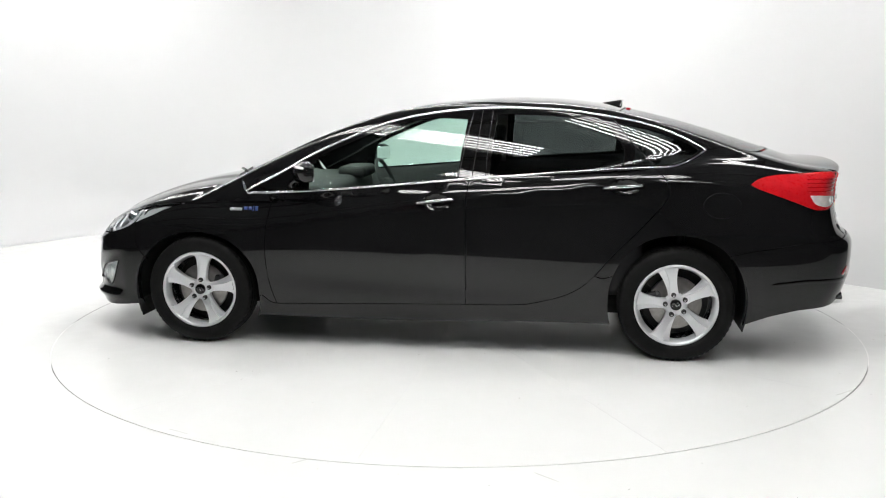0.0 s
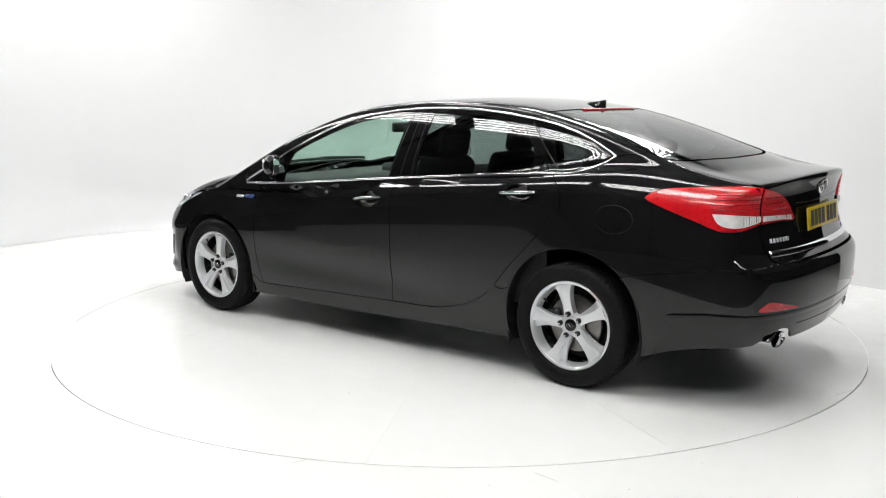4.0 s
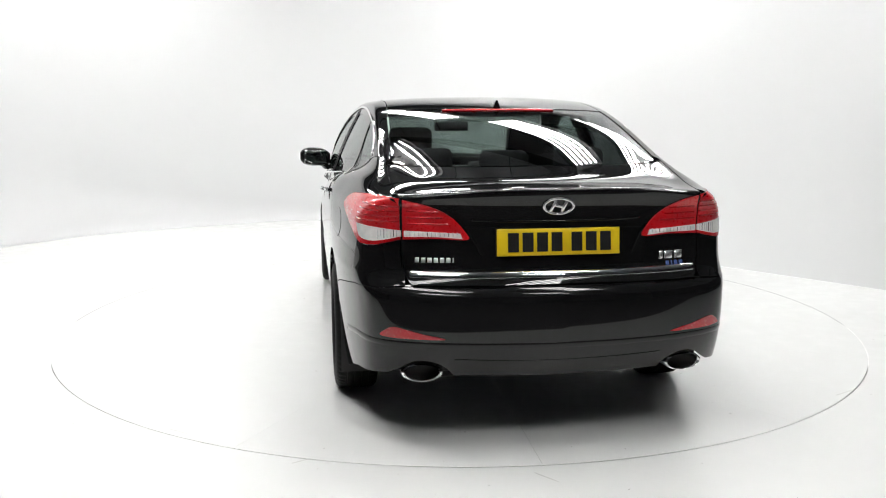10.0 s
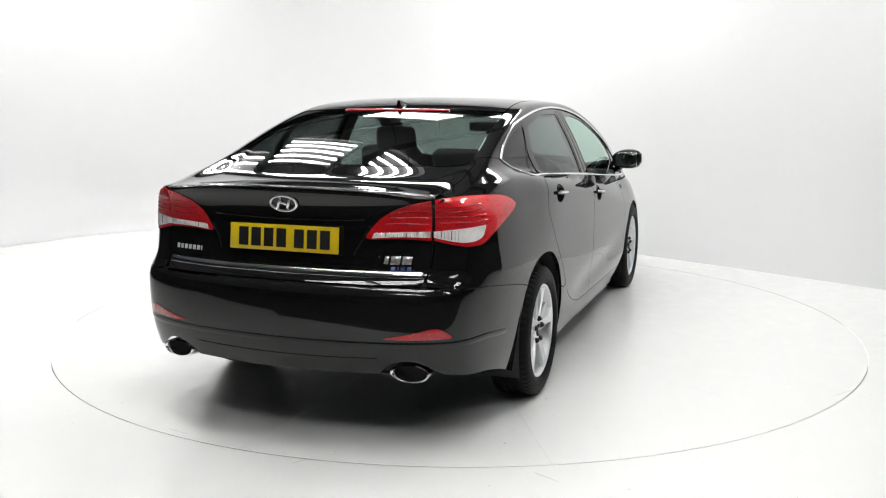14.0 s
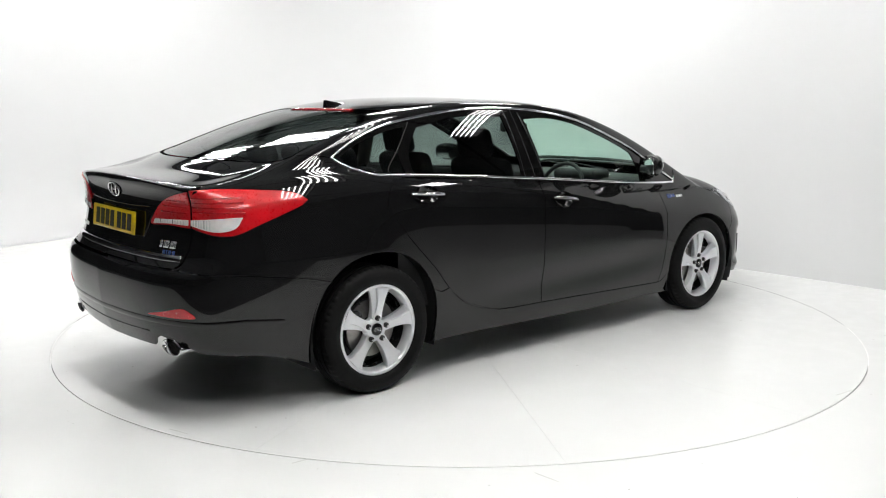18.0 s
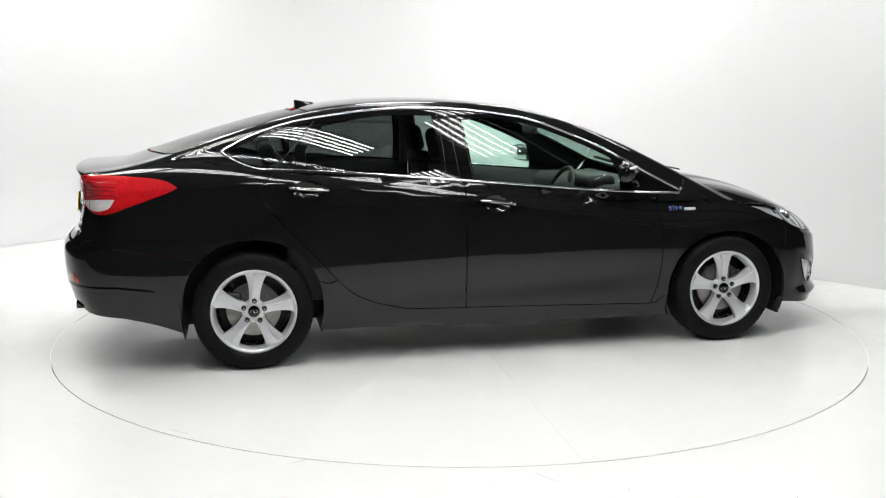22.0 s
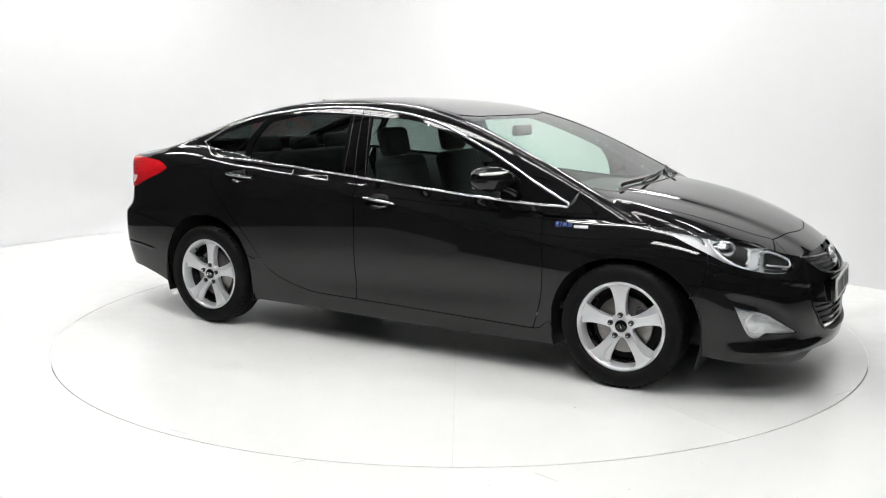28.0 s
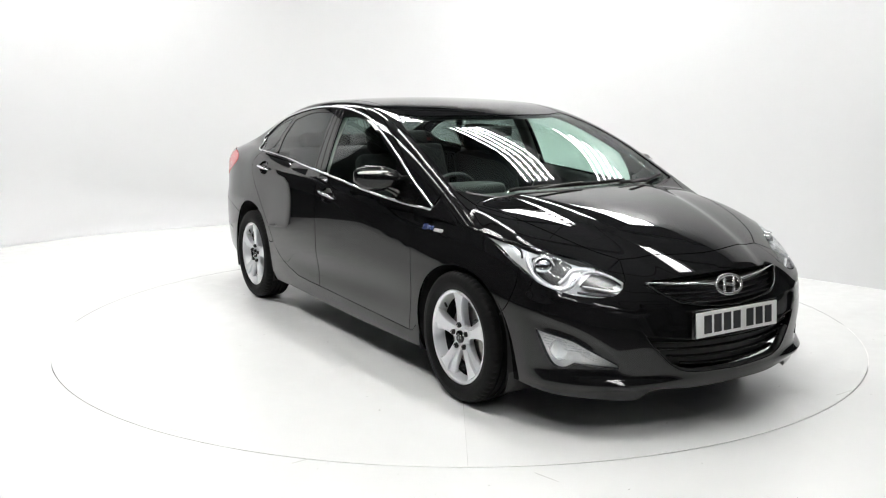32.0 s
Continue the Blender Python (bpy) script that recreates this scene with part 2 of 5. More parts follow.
def weave(pts, n=8, closed=False):
    """A smooth curve through points of any dimension (Catmull-Rom)."""
    p = np.array(pts, float)
    if len(p) == 2 and not closed:
        return np.linspace(p[0], p[1], n + 1)
    ext = np.vstack([p[-1:], p, p[:2]]) if closed else np.vstack([2 * p[0] - p[1], p, 2 * p[-1] - p[-2]])
    out = []
    for i in range(len(ext) - 3):
        a, b, c, d = ext[i:i + 4]
        for t in np.linspace(0, 1, n, endpoint=False):
            out.append(.5 * (2 * b + (c - a) * t + (2 * a - 5 * b + 4 * c - d) * t ** 2 + (3 * b - a - 3 * c + d) * t ** 3))
    if not closed:
        out.append(p[-1])
    return np.array(out)


def edge(kind, *q, n=8):
    """A curve on the shell through a few points, given in one of the ways to look at it."""
    return on(kind, *weave(q, n))


def join_edges(*edges):
    out = [edges[0]]
    for e in edges[1:]:
        out.append(e[1:] if np.linalg.norm(e[0] - out[-1][-1]) < .004 else e)
    p = np.vstack(out)
    return p[:-1] if np.linalg.norm(p[0] - p[-1]) < .004 else p


def inside(poly, q):
    x, y = q[:, 0], q[:, 1]
    r = np.zeros(len(q), bool)
    for (x0, y0), (x1, y1) in zip(poly, np.roll(poly, -1, 0)):
        if y0 != y1:
            r ^= ((y0 > y) != (y1 > y)) & (x < (x1 - x0) * (y - y0) / (y1 - y0) + x0)
    return r


def dense(poly, step):
    out = []
    for a, b in zip(poly, np.roll(poly, -1, 0)):
        k = max(1, int(np.ceil(np.linalg.norm(b - a) / step)))
        out += [a + (b - a) * i / k for i in range(k)]
    return np.array(out)


def shrink(poly, by):
    """Moves a closed outline inwards."""
    area = np.sum(poly[:, 0] * np.roll(poly[:, 1], -1) - np.roll(poly[:, 0], -1) * poly[:, 1])
    d0, d1 = poly - np.roll(poly, 1, 0), np.roll(poly, -1, 0) - poly
    nrm = lambda d: np.stack([-d[:, 1], d[:, 0]], 1) / np.maximum(np.linalg.norm(d, axis=1, keepdims=True), 1e-9)
    v = nrm(d0) + nrm(d1)
    ln = np.linalg.norm(v, axis=1, keepdims=True)
    v = v / np.maximum(ln, .7) ** 2 * 2
    return poly + v * by * np.sign(area)


def sheet(kind, outline, step, gap=.002, holes=(), lift=0., depth=.012):
    """A curved panel: the part of the shell inside an outline, with a turned-in rim. Returns vertices, normals, triangles."""
    flat = [dense(shrink(plane_of(kind, outline), gap), step)] + [dense(plane_of(kind, h), step) for h in holes]
    box0, box1 = flat[0].min(0), flat[0].max(0)
    gx, gy = np.meshgrid(np.arange(box0[0] + step / 2, box1[0], step), np.arange(box0[1] + step / 2, box1[1], step))
    grid = np.stack([gx.ravel(), gy.ravel()], 1)
    border = np.vstack(flat)
    keep = inside(flat[0], grid)
    for h in flat[1:]:
        keep &= ~inside(h, grid)
    grid = grid[keep]
    if len(grid):
        near = np.min(((grid[:, None] - border[None]) ** 2).sum(2), 1)
        grid = grid[near > (.45 * step) ** 2]
    pts = np.vstack([border, grid])
    edges, start = [], 0
    for f in flat:
        edges += [(start + i, start + (i + 1) % len(f)) for i in range(len(f))]
        start += len(f)
    vs, _, faces, *_ = delaunay_2d_cdt([Vector(p) for p in pts], edges, [], 0, 1e-7)
    vs = np.array([tuple(v) for v in vs])
    tri = np.array(faces)
    mid = vs[tri].mean(1)
    good = inside(flat[0], mid)
    for h in flat[1:]:
        good &= ~inside(h, mid)
    tri = tri[good]
    o, d = rays_of(kind, vs)
    p3 = march(o, d)
    nn = normals_of(p3)
    cr = np.cross(p3[tri[:, 1]] - p3[tri[:, 0]], p3[tri[:, 2]] - p3[tri[:, 0]])
    flip = (cr * nn[tri].sum(1)).sum(1) < 0
    tri[flip] = tri[flip][:, ::-1]
    p3 = p3 + nn * lift
    verts, norms, faces = [p3], [nn], [tri]
    if depth:
        # rim: the open edges of the sheet, turned inwards
        count = {}
        for a, b, c in tri:
            for e in ((a, b), (b, c), (c, a)):
                count[e] = count.get(e, 0) + 1
        rim = [e for e in count if (e[1], e[0]) not in count]
        base = len(p3)
        ra = np.array(rim)
        top, low = p3[ra], p3[ra] - nn[ra] * depth
        side = np.cross(p3[ra[:, 1]] - p3[ra[:, 0]], nn[ra[:, 0]])
        side /= np.maximum(np.linalg.norm(side, axis=1, keepdims=True), 1e-9)
        k = len(rim)
        verts += [top.reshape(-1, 3), low.reshape(-1, 3)]
        norms += [np.repeat(side, 2, 0), np.repeat(side, 2, 0)]
        i = np.arange(k) * 2 + base
        j = i + 2 * k
        faces += [np.stack([i, j, j + 1], 1), np.stack([i, j + 1, i + 1], 1)]
    return np.vstack(verts), np.vstack(norms), np.vstack(faces)


def panel(name, kind, outline, mat, parent, step=.03, gap=.002, holes=(), lift=0., depth=.012, label="", mirror=False):
    """A panel as an object; mirror: its twin on the other side too, as an object of its own."""
    v, nn, f = sheet(kind, outline, step, gap, holes, lift, depth)
    made = []
    for s in ((1, -1) if mirror else (1,)):
        w = np.array([1., s, 1.])
        me = bpy.data.meshes.new(name)
        me.from_pydata((v * w).tolist(), [], (f if s > 0 else f[:, ::-1]).tolist())
        made.append(link_mesh(name, me, mat, parent, label, nn * w))
    return made if mirror else made[0]


def flipped(p):
    return p * np.array([1., -1., 1.])


def both(half):
    """A closed outline across the middle from its left half, which runs from the middle round to the middle."""
    return np.vstack([half, flipped(half[::-1])[(1 if abs(half[-1][1]) < 1e-6 else 0):(-1 if abs(half[0][1]) < 1e-6 else None)]])


def sweep_mesh(name, path, normals, width, height, closed=False, sides=8, flat=2.0, taper=None):
    """A rounded strip along a path: width across it, height along the normals."""
    path, normals = np.asarray(path, float), np.asarray(normals, float)
    n = len(path)
    if closed:
        t = np.roll(path, -1, 0) - np.roll(path, 1, 0)
    else:
        t = np.gradient(path, axis=0)
    t /= np.maximum(np.linalg.norm(t, axis=1, keepdims=True), 1e-9)
    across = np.cross(normals, t)
    across /= np.maximum(np.linalg.norm(across, axis=1, keepdims=True), 1e-9)
    up = np.cross(t, across)
    tp = np.ones(n) if taper is None else np.asarray(taper)
    ring = []
    for k in range(sides):
        a = 2 * math.pi * k / sides
        c, s = math.cos(a), math.sin(a)
        c, s = math.copysign(abs(c) ** (2 / flat), c), math.copysign(abs(s) ** (2 / flat), s)
        ring.append(path + (across * (c * width / 2) + up * (s * height / 2)) * tp[:, None])
    v = np.stack(ring, 1).reshape(-1, 3)
    f = []
    for i in range(n if closed else n - 1):
        for k in range(sides):
            a, b = i * sides + k, i * sides + (k + 1) % sides
            c, d = ((i + 1) % n) * sides + k, ((i + 1) % n) * sides + (k + 1) % sides
            f.append((a, c, d, b))
    if not closed:
        f += [tuple(range(sides)), tuple(range((n - 1) * sides, n * sides))[::-1]]
    me = bpy.data.meshes.new(name)
    me.from_pydata(v.tolist(), [], f)
    bm = bmesh.new()
    bm.from_mesh(me)
    bmesh.ops.recalc_face_normals(bm, faces=bm.faces)
    bm.to_mesh(me)
    bm.free()
    return me


def strip(name, path, mat, parent, width=.012, height=.008, closed=False, label="", normals=None, sides=8, flat=2.6, mirror=False, lift=0., taper=None):
    nn = normals_of(path) if normals is None else normals
    made = []
    for s in ((1, -1) if mirror else (1,)):
        w = np.array([1., s, 1.])
        me = sweep_mesh(name, (path + nn * lift) * w, nn * w, width, height, closed, sides, flat, taper)
        made.append(link_mesh(name, me, mat, parent, label))
    return made if mirror else made[0]


def lathe(profile, n=48, axis="y"):
    """A turned body from (radius, along) pairs, closed where the radius is zero."""
    bm = bmesh.new()
    rings = []
    for r, h in profile:
        if r < 1e-6:
            rings.append([bm.verts.new((0, h, 0) if axis == "y" else (0, 0, h) if axis == "z" else (h, 0, 0))])
        else:
            ring = []
            for i in range(n):
                a = 2 * math.pi * i / n
                c, s = r * math.cos(a), r * math.sin(a)
                ring.append(bm.verts.new((c, h, s) if axis == "y" else (c, s, h) if axis == "z" else (h, c, s)))
            rings.append(ring)
    for a, b in zip(rings[:-1], rings[1:]):
        for i in range(n):
            j = (i + 1) % n
            if len(a) == 1 and len(b) == 1:
                continue
            if len(a) == 1:
                bm.faces.new((a[0], b[i], b[j]))
            elif len(b) == 1:
                bm.faces.new((a[i], a[j], b[0]))
            else:
                bm.faces.new((a[i], a[j], b[j], b[i]))
    bmesh.ops.recalc_face_normals(bm, faces=bm.faces)
    return smooth(bm)


def smooth(bm, angle=40):
    for f in bm.faces:
        f.smooth = True
    for e in bm.edges:
        if len(e.link_faces) == 2 and e.calc_face_angle(0) > radians(angle):
            e.smooth = False
    return bm


def block(size, at=(0, 0, 0), bevel=.01, segments=2, m=None):
    """A box with rounded edges, its middle at a place."""
    bm = bmesh.new()
    bmesh.ops.create_cube(bm, size=1)
    bmesh.ops.scale(bm, vec=size, verts=bm.verts)
    if bevel:
        bmesh.ops.bevel(bm, geom=list(bm.edges), offset=bevel, segments=segments, affect="EDGES", profile=.5)
    if m is not None:
        bmesh.ops.transform(bm, matrix=m, verts=bm.verts)
    bmesh.ops.translate(bm, vec=at, verts=bm.verts)
    return smooth(bm, 60)


def moved(bm, m):
    bmesh.ops.transform(bm, matrix=m, verts=bm.verts)
    return bm


def merged(*bms):
    out = bmesh.new()
    for b in bms:
        me = bpy.data.meshes.new("piece")
        b.to_mesh(me)
        b.free()
        out.from_mesh(me)
        bpy.data.meshes.remove(me)
    return out

# ---- the car ----
car = tagged(new("car"), "glossy black four-door saloon car parked on the white turntable", "car", kind="thing")
car.empty_display_size = .3

# lines that several panels share, on the left side
RAIL = [(-1.534, 1.169), (-1.389, 1.244), (-1.23, 1.302), (-1.065, 1.340), (-.737, 1.384), (-.41, 1.397), (-.082, 1.377), (.244, 1.316), (.564, 1.190), (.721, 1.113),
        (.875, 1.027), (1.03, .947), (1.085, .920)]
belt_at = lambda x: (x, float(BELT(x)))
DOOR_FRONT = [(.911, .252), (.945, .36), (.966, .496), (.966, .62), (.958, .72), (.937, .862), (.925, belt_at(.925)[1])]
DOOR_MID = [(-.217, .286), (-.217, .55), (-.216, .857), (-.231, belt_at(-.231)[1])]
DOOR_REAR = [(-1.25, belt_at(-1.25)[1]), (-1.308, 1.016), (-1.329, .953), (-1.307, .89), (-1.185, .747), (-1.032, .587), (-.939, .474), (-.845, .393), (-.719, .338), (-.559, .297)]


def arch(cx, cz, rx, rz, a0, a1, n=26):
    """Points (x, z) on a wheel arch, angles in degrees from the front round over the top."""
    return [(cx + rx * math.copysign(abs(math.cos(a)) ** .92, math.cos(a)), cz + rz * math.copysign(abs(math.sin(a)) ** .92, math.sin(a))) for a in np.radians(np.linspace(a0, a1, n))]


ARCH_F, ARCH_R = (1.400, .310, .383, .358), (-1.390, .325, .372, .385)


def side_points(q):
    return on("side", *q)


def outline_of(*runs, n=6):
    """A closed outline on the car's side from runs of (x, z), each run a smooth curve."""
    return join_edges(*[side_points(weave(r, n)) for r in runs])


# doors, with hollows behind their handles
CUPS = [(-1.085, .976, -.075), (-.045, .876, -.125)]
ROUND = np.linspace(0, 2 * math.pi, 28, endpoint=False)
cup_rings = [side_points([(hx - .004 + .084 * math.cos(t), hz - .004 + .047 * math.sin(t)) for t in ROUND]) for hx, hz, _ in CUPS]
panel("front_door", "side", outline_of(DOOR_FRONT, [belt_at(x) for x in (.925, .6, .2, -.231)], DOOR_MID[::-1], [(-.217, .286), (.35, .270), (.911, .252)]), PAINT, car, .03, .0025, holes=[cup_rings[1]], mirror=True)
panel("rear_door", "side", outline_of(DOOR_MID, [belt_at(x) for x in (-.231, -.6, -.95, -1.25)], DOOR_REAR, [(-.559, .297), (-.40, .289), (-.217, .286)]), PAINT, car, .03, .0025, holes=[cup_rings[0]], mirror=True)

# sill: from the front arch to the rear arch below the doors
rear_arch_low = arch(*ARCH_R, -18, 22, 8)
front_arch_low = arch(*ARCH_F, 202, 172, 6)
sill_top = [rear_arch_low[-1], (-.99, .462), (-.939, .474)]
panel("sill", "side", outline_of([rear_arch_low[0], (-.6, .193), (.2, .172), (1.02, .172)], front_arch_low[:4], [front_arch_low[3], (1.0, .300), (.95, .262), (.911, .252)],
                                 [(.911, .252), (.35, .270), (-.217, .286), (-.40, .289), (-.559, .297)], [(-.559, .297), (-.719, .338), (-.845, .393), (-.939, .474)],
                                 sill_top[::-1], rear_arch_low[::-1]), PAINT, car, .025, .002, mirror=True)

# front wing: door edge, arch, bumper seam, head lamp, bonnet line
BONNET_SIDE = [(1.15, .745), (1.322, .705), (1.66, .632), (1.90, .535), (2.02, .440)]  # x, y
BONNET_FRONT = [(2.02, .440), (2.057, .27), (2.085, .12), (2.095, 0)]
bonnet_side = edge("top", *BONNET_SIDE, n=8)
bonnet_front = edge("top", *BONNET_FRONT, n=6)
LAMP_TOP = [tuple(plane_of("top", on("side", (1.475, .836)))[0]), (1.672, .785), (1.828, .715), (1.959, .605), (2.068, .533), (2.125, .497)]  # x, y
lamp_top = edge("top", *LAMP_TOP, n=6)
lamp_low = on("front", *weave([plane_of("front", p[None])[0] for p in on("side", (1.475, .836), (1.60, .800), (1.70, .757), (1.79, .720), (1.886, .676))] +
                              [plane_of("front", p[None])[0] for p in on("nose", (.743, .639), (.635, .622), (.545, .638), (.500, .680))], 6))
SEAM_F = [(1.72, .498), (1.775, .56), (1.80, .64), (1.79, .720)]
seam_f = side_points(weave(SEAM_F, 5))
lamp_rear_low = lamp_low[:np.argmin(np.abs(lamp_low[:, 0] - 1.79)) + 1]
lamp_front_low = lamp_low[np.argmin(np.abs(lamp_low[:, 0] - 1.79)):]
arch_f = side_points(arch(*ARCH_F, 31, 172, 26))
wing_cowl = edge("fan", *[plane_of("fan", p[None])[0] for p in (on("side", (.925, belt_at(.925)[1]))[0], on("side", (1.09, .912))[0], on("top", (1.13, .80))[0], on("top", (1.15, .745))[0])], n=6)
panel("front_wing", "low", join_edges(side_points(weave([front_arch_low[3], (1.0, .300), (.95, .262), (.911, .252)], 4)), side_points(weave(DOOR_FRONT, 6)), wing_cowl, bonnet_side,
                                      on("low", *weave([plane_of("low", bonnet_side[-1:])[0], plane_of("low", lamp_top[-8:-7])[0]], 3)), lamp_top[:-7][::-1], lamp_rear_low, seam_f[::-1], arch_f), PAINT, car, .011, .002, mirror=True)

# bonnet
cowl = edge("top", (1.325, 0), (1.315, .25), (1.262, .50), (1.21, .65), (1.15, .745), n=6)
panel("bonnet", "top", both(join_edges(cowl, bonnet_side, bonnet_front)), PAINT, car, .018, .0025)

# front bumper with its openings
GRILLE = [(0, .688), (.15, .685), (.32, .678), (.42, .664), (.375, .626), (.31, .592), (.18, .566), (0, .556)]
INTAKE = [(0, .428), (.267, .432), (.40, .448), (.472, .458)], [(.472, .458), (.462, .440), (.421, .386), (.346, .313), (.264, .285), (.13, .278), (0, .275)]
FOG = [(1.928, .474), (2.046, .441), (2.097, .406), (2.179, .331), (2.180, .318), (2.067, .335), (2.029, .313), (1.985, .341)]
half_ring = lambda kind, q, n: both(on(kind, *weave(q, n)))
grille_hole = half_ring("nose", GRILLE, 4)
intake_hole = both(join_edges(edge("nose", *INTAKE[0], n=4), edge("nose", *INTAKE[1], n=4)))
fog_hole = side_points(np.vstack([weave(FOG[:4], 5)[:-1], weave(FOG[3:5], 1)[:-1], weave(FOG[4:6], 3)[:-1], weave(FOG[5:8] + FOG[:1], 4)[:-1]]))
bumper_top = join_edges(bonnet_front[::-1], on("front", *weave([plane_of("front", bonnet_front[:1])[0], plane_of("front", lamp_top[-1:])[0]], 3)), lamp_front_low[::-1])
arch_fb = side_points(arch(*ARCH_F, 31, -14, 9))
under = on("front", *weave([plane_of("front", arch_fb[-1:])[0], *[plane_of("front", on("nose", q))[0] for q in ((.70, .182), (.56, .166), (.48, .166), (.425, .212), (.25, .208), (0, .210))]], 6))
front_outline = both(join_edges(bumper_top, seam_f[::-1], arch_fb, under))
panel("front_bumper", "front", front_outline, PAINT, car, .0125, .002, holes=[grille_hole, intake_hole, fog_hole, flipped(fog_hole)], depth=.02)

corner = join_edges(on("front", *weave([plane_of("front", bonnet_front[:1])[0], plane_of("front", lamp_top[-1:])[0]], 4)), lamp_top[-8:][::-1], on("front", *weave([plane_of("front", lamp_top[-8:-7])[0], plane_of("front", bonnet_front[:1])[0]], 4)))
panel("wing_corner", "front", corner, PAINT, car, .012, .0012, mirror=True)

# upper cabin: screens, roof, rails
SCREEN_SIDE = [(1.15, .745), (.90, .728), (.65, .698), (.45, .650), (.30, .600)]
screen_side = edge("top", *SCREEN_SIDE, n=6)
screen_top = edge("top", (.30, .600), (.345, .45), (.355, .22), (.36, 0), n=6)
panel("windscreen", "fan", both(join_edges(cowl, screen_side, screen_top)), FRONT_GLASS, car, .02, .004, lift=-.003, depth=.005, label="green-tinted windscreen").visible_shadow = False
roof_side = edge("top", (.30, .600), (.0, .575), (-.45, .562), (-.8, .568), (-1.06, .587), n=7)
back_top = edge("top", (-1.06, .587), (-1.092, .38), (-1.106, .19), (-1.11, 0), n=6)
panel("roof", "fan", both(join_edges(screen_top[::-1], roof_side, back_top)), PAINT, car, .025, .0025, depth=.025)
back_side = edge("top", (-1.06, .587), (-1.35, .606), (-1.58, .624), (-1.72, .634), n=6)
back_low = edge("top", (-1.72, .634), (-1.775, .622), (-1.842, .52), (-1.918, .3), (-1.945, .15), (-1.953, 0), n=5)
panel("rear_window", "fan", both(join_edges(back_top[::-1], back_side, back_low)), DARK_GLASS, car, .02, .004, lift=-.003, depth=.005, label="dark tinted rear window").visible_shadow = False

# rear quarter with the rear pillar and the roof rail, up to the roof and the rear window
boot_edge = on("boot", *weave([plane_of("boot", p[None])[0] for p in (on("top", (-1.74, .655))[0], on("top", (-1.95, .660))[0], on("top", (-2.12, .652))[0])] + [(.641, .98)], 6))
rail = side_points(weave(RAIL, 6))
belt_back = edge("side", belt_at(-1.25), (-1.345, 1.083), (-1.43, 1.108), (-1.50, 1.145), RAIL[0], n=5)
BOOT_LOW = [(.641, 1.0), (.640, .926), (.634, .80), (.622, .725), (.600, .702)]
boot_back = on("rear", *weave([(.641, 1.052)] + BOOT_LOW[1:], 5))
LIGHT_OUT = [(-1.755, .992), (-1.80, 1.022), (-1.87, 1.040), (-2.0, 1.050), (-2.12, 1.056)]
light_up = join_edges(edge("side", *LIGHT_OUT, n=5), on("back", *weave([plane_of("back", on("side", (-2.12, 1.056)))[0], plane_of("back", on("rear", (.70, 1.056)))[0], plane_of("back", on("rear", (.641, 1.052)))[0]], 5)))
light_down = join_edges(edge("side", (-1.755, .992), (-1.80, .966), (-1.90, .929), (-2.003, .892), (-2.08, .862), (-2.12, .851), n=5),
                        on("back", *weave([plane_of("back", on("side", (-2.12, .851)))[0], plane_of("back", on("rear", (.745, .853)))[0], plane_of("back", on("rear", (.637, .880)))[0]], 5)))
SEAM_R = [(-1.66, .600), (-1.78, .628), (-1.95, .655), (-2.08, .675)]
seam_r = join_edges(edge("side", *SEAM_R, n=5), on("back", *weave([plane_of("back", on("side", (-2.08, .675)))[0], plane_of("back", on("rear", (.72, .692)))[0], plane_of("back", on("rear", (.600, .702)))[0]], 5)))
arch_r = side_points(arch(*ARCH_R, 22, 139, 24))
panel("roof_rail", "fan", join_edges(rail, edge("fan", *[plane_of("fan", p[None])[0] for p in (on("side", RAIL[-1])[0], on("top", (1.13, .80))[0], on("top", (1.15, .745))[0])], n=4), screen_side, roof_side, back_side,
                                     on("fan", *weave([plane_of("fan", back_side[-1:])[0], plane_of("fan", rail[:1])[0]], 6))), PAINT, car, .010, .0012, mirror=True)
boot_run = boot_back[np.searchsorted(-boot_back[:, 2], -.880):]
panel("rear_quarter", "fan", join_edges(rail[:1], on("fan", *weave([plane_of("fan", rail[:1])[0], plane_of("fan", back_side[-1:])[0]], 6)), boot_edge, light_up[::-1], light_down, boot_run, seam_r[::-1], arch_r[::-1],
                                        side_points(sill_top), side_points(weave(DOOR_REAR, 6))[::-1][15:], belt_back), PAINT, car, .015, .0012, mirror=True)

# boot lid with the inner lamps let into it
INNER = [(.636, 1.046), (.56, 1.030), (.485, 1.004), (.430, .970), (.400, .940), (.370, .883), (.50, .886), (.633, .880)]
inner_ring = join_edges(on("rear", *weave(INNER[:4], 4)), on("rear", *weave(INNER[3:5], 3)), on("rear", *weave(INNER[4:], 4)), on("rear", *weave([INNER[-1], INNER[0]], 4)))
boot_hinge = edge("top", (-1.966, 0), (-1.958, .15), (-1.931, .3), (-1.857, .52), (-1.79, .640), (-1.74, .655), n=5)
boot_half = join_edges(boot_hinge, boot_edge, boot_back, on("rear", *weave([(.600, .702), (.3, .703), (0, .704)], 6)))
panel("boot_lid", "boot", both(boot_half), PAINT, car, .018, .002)

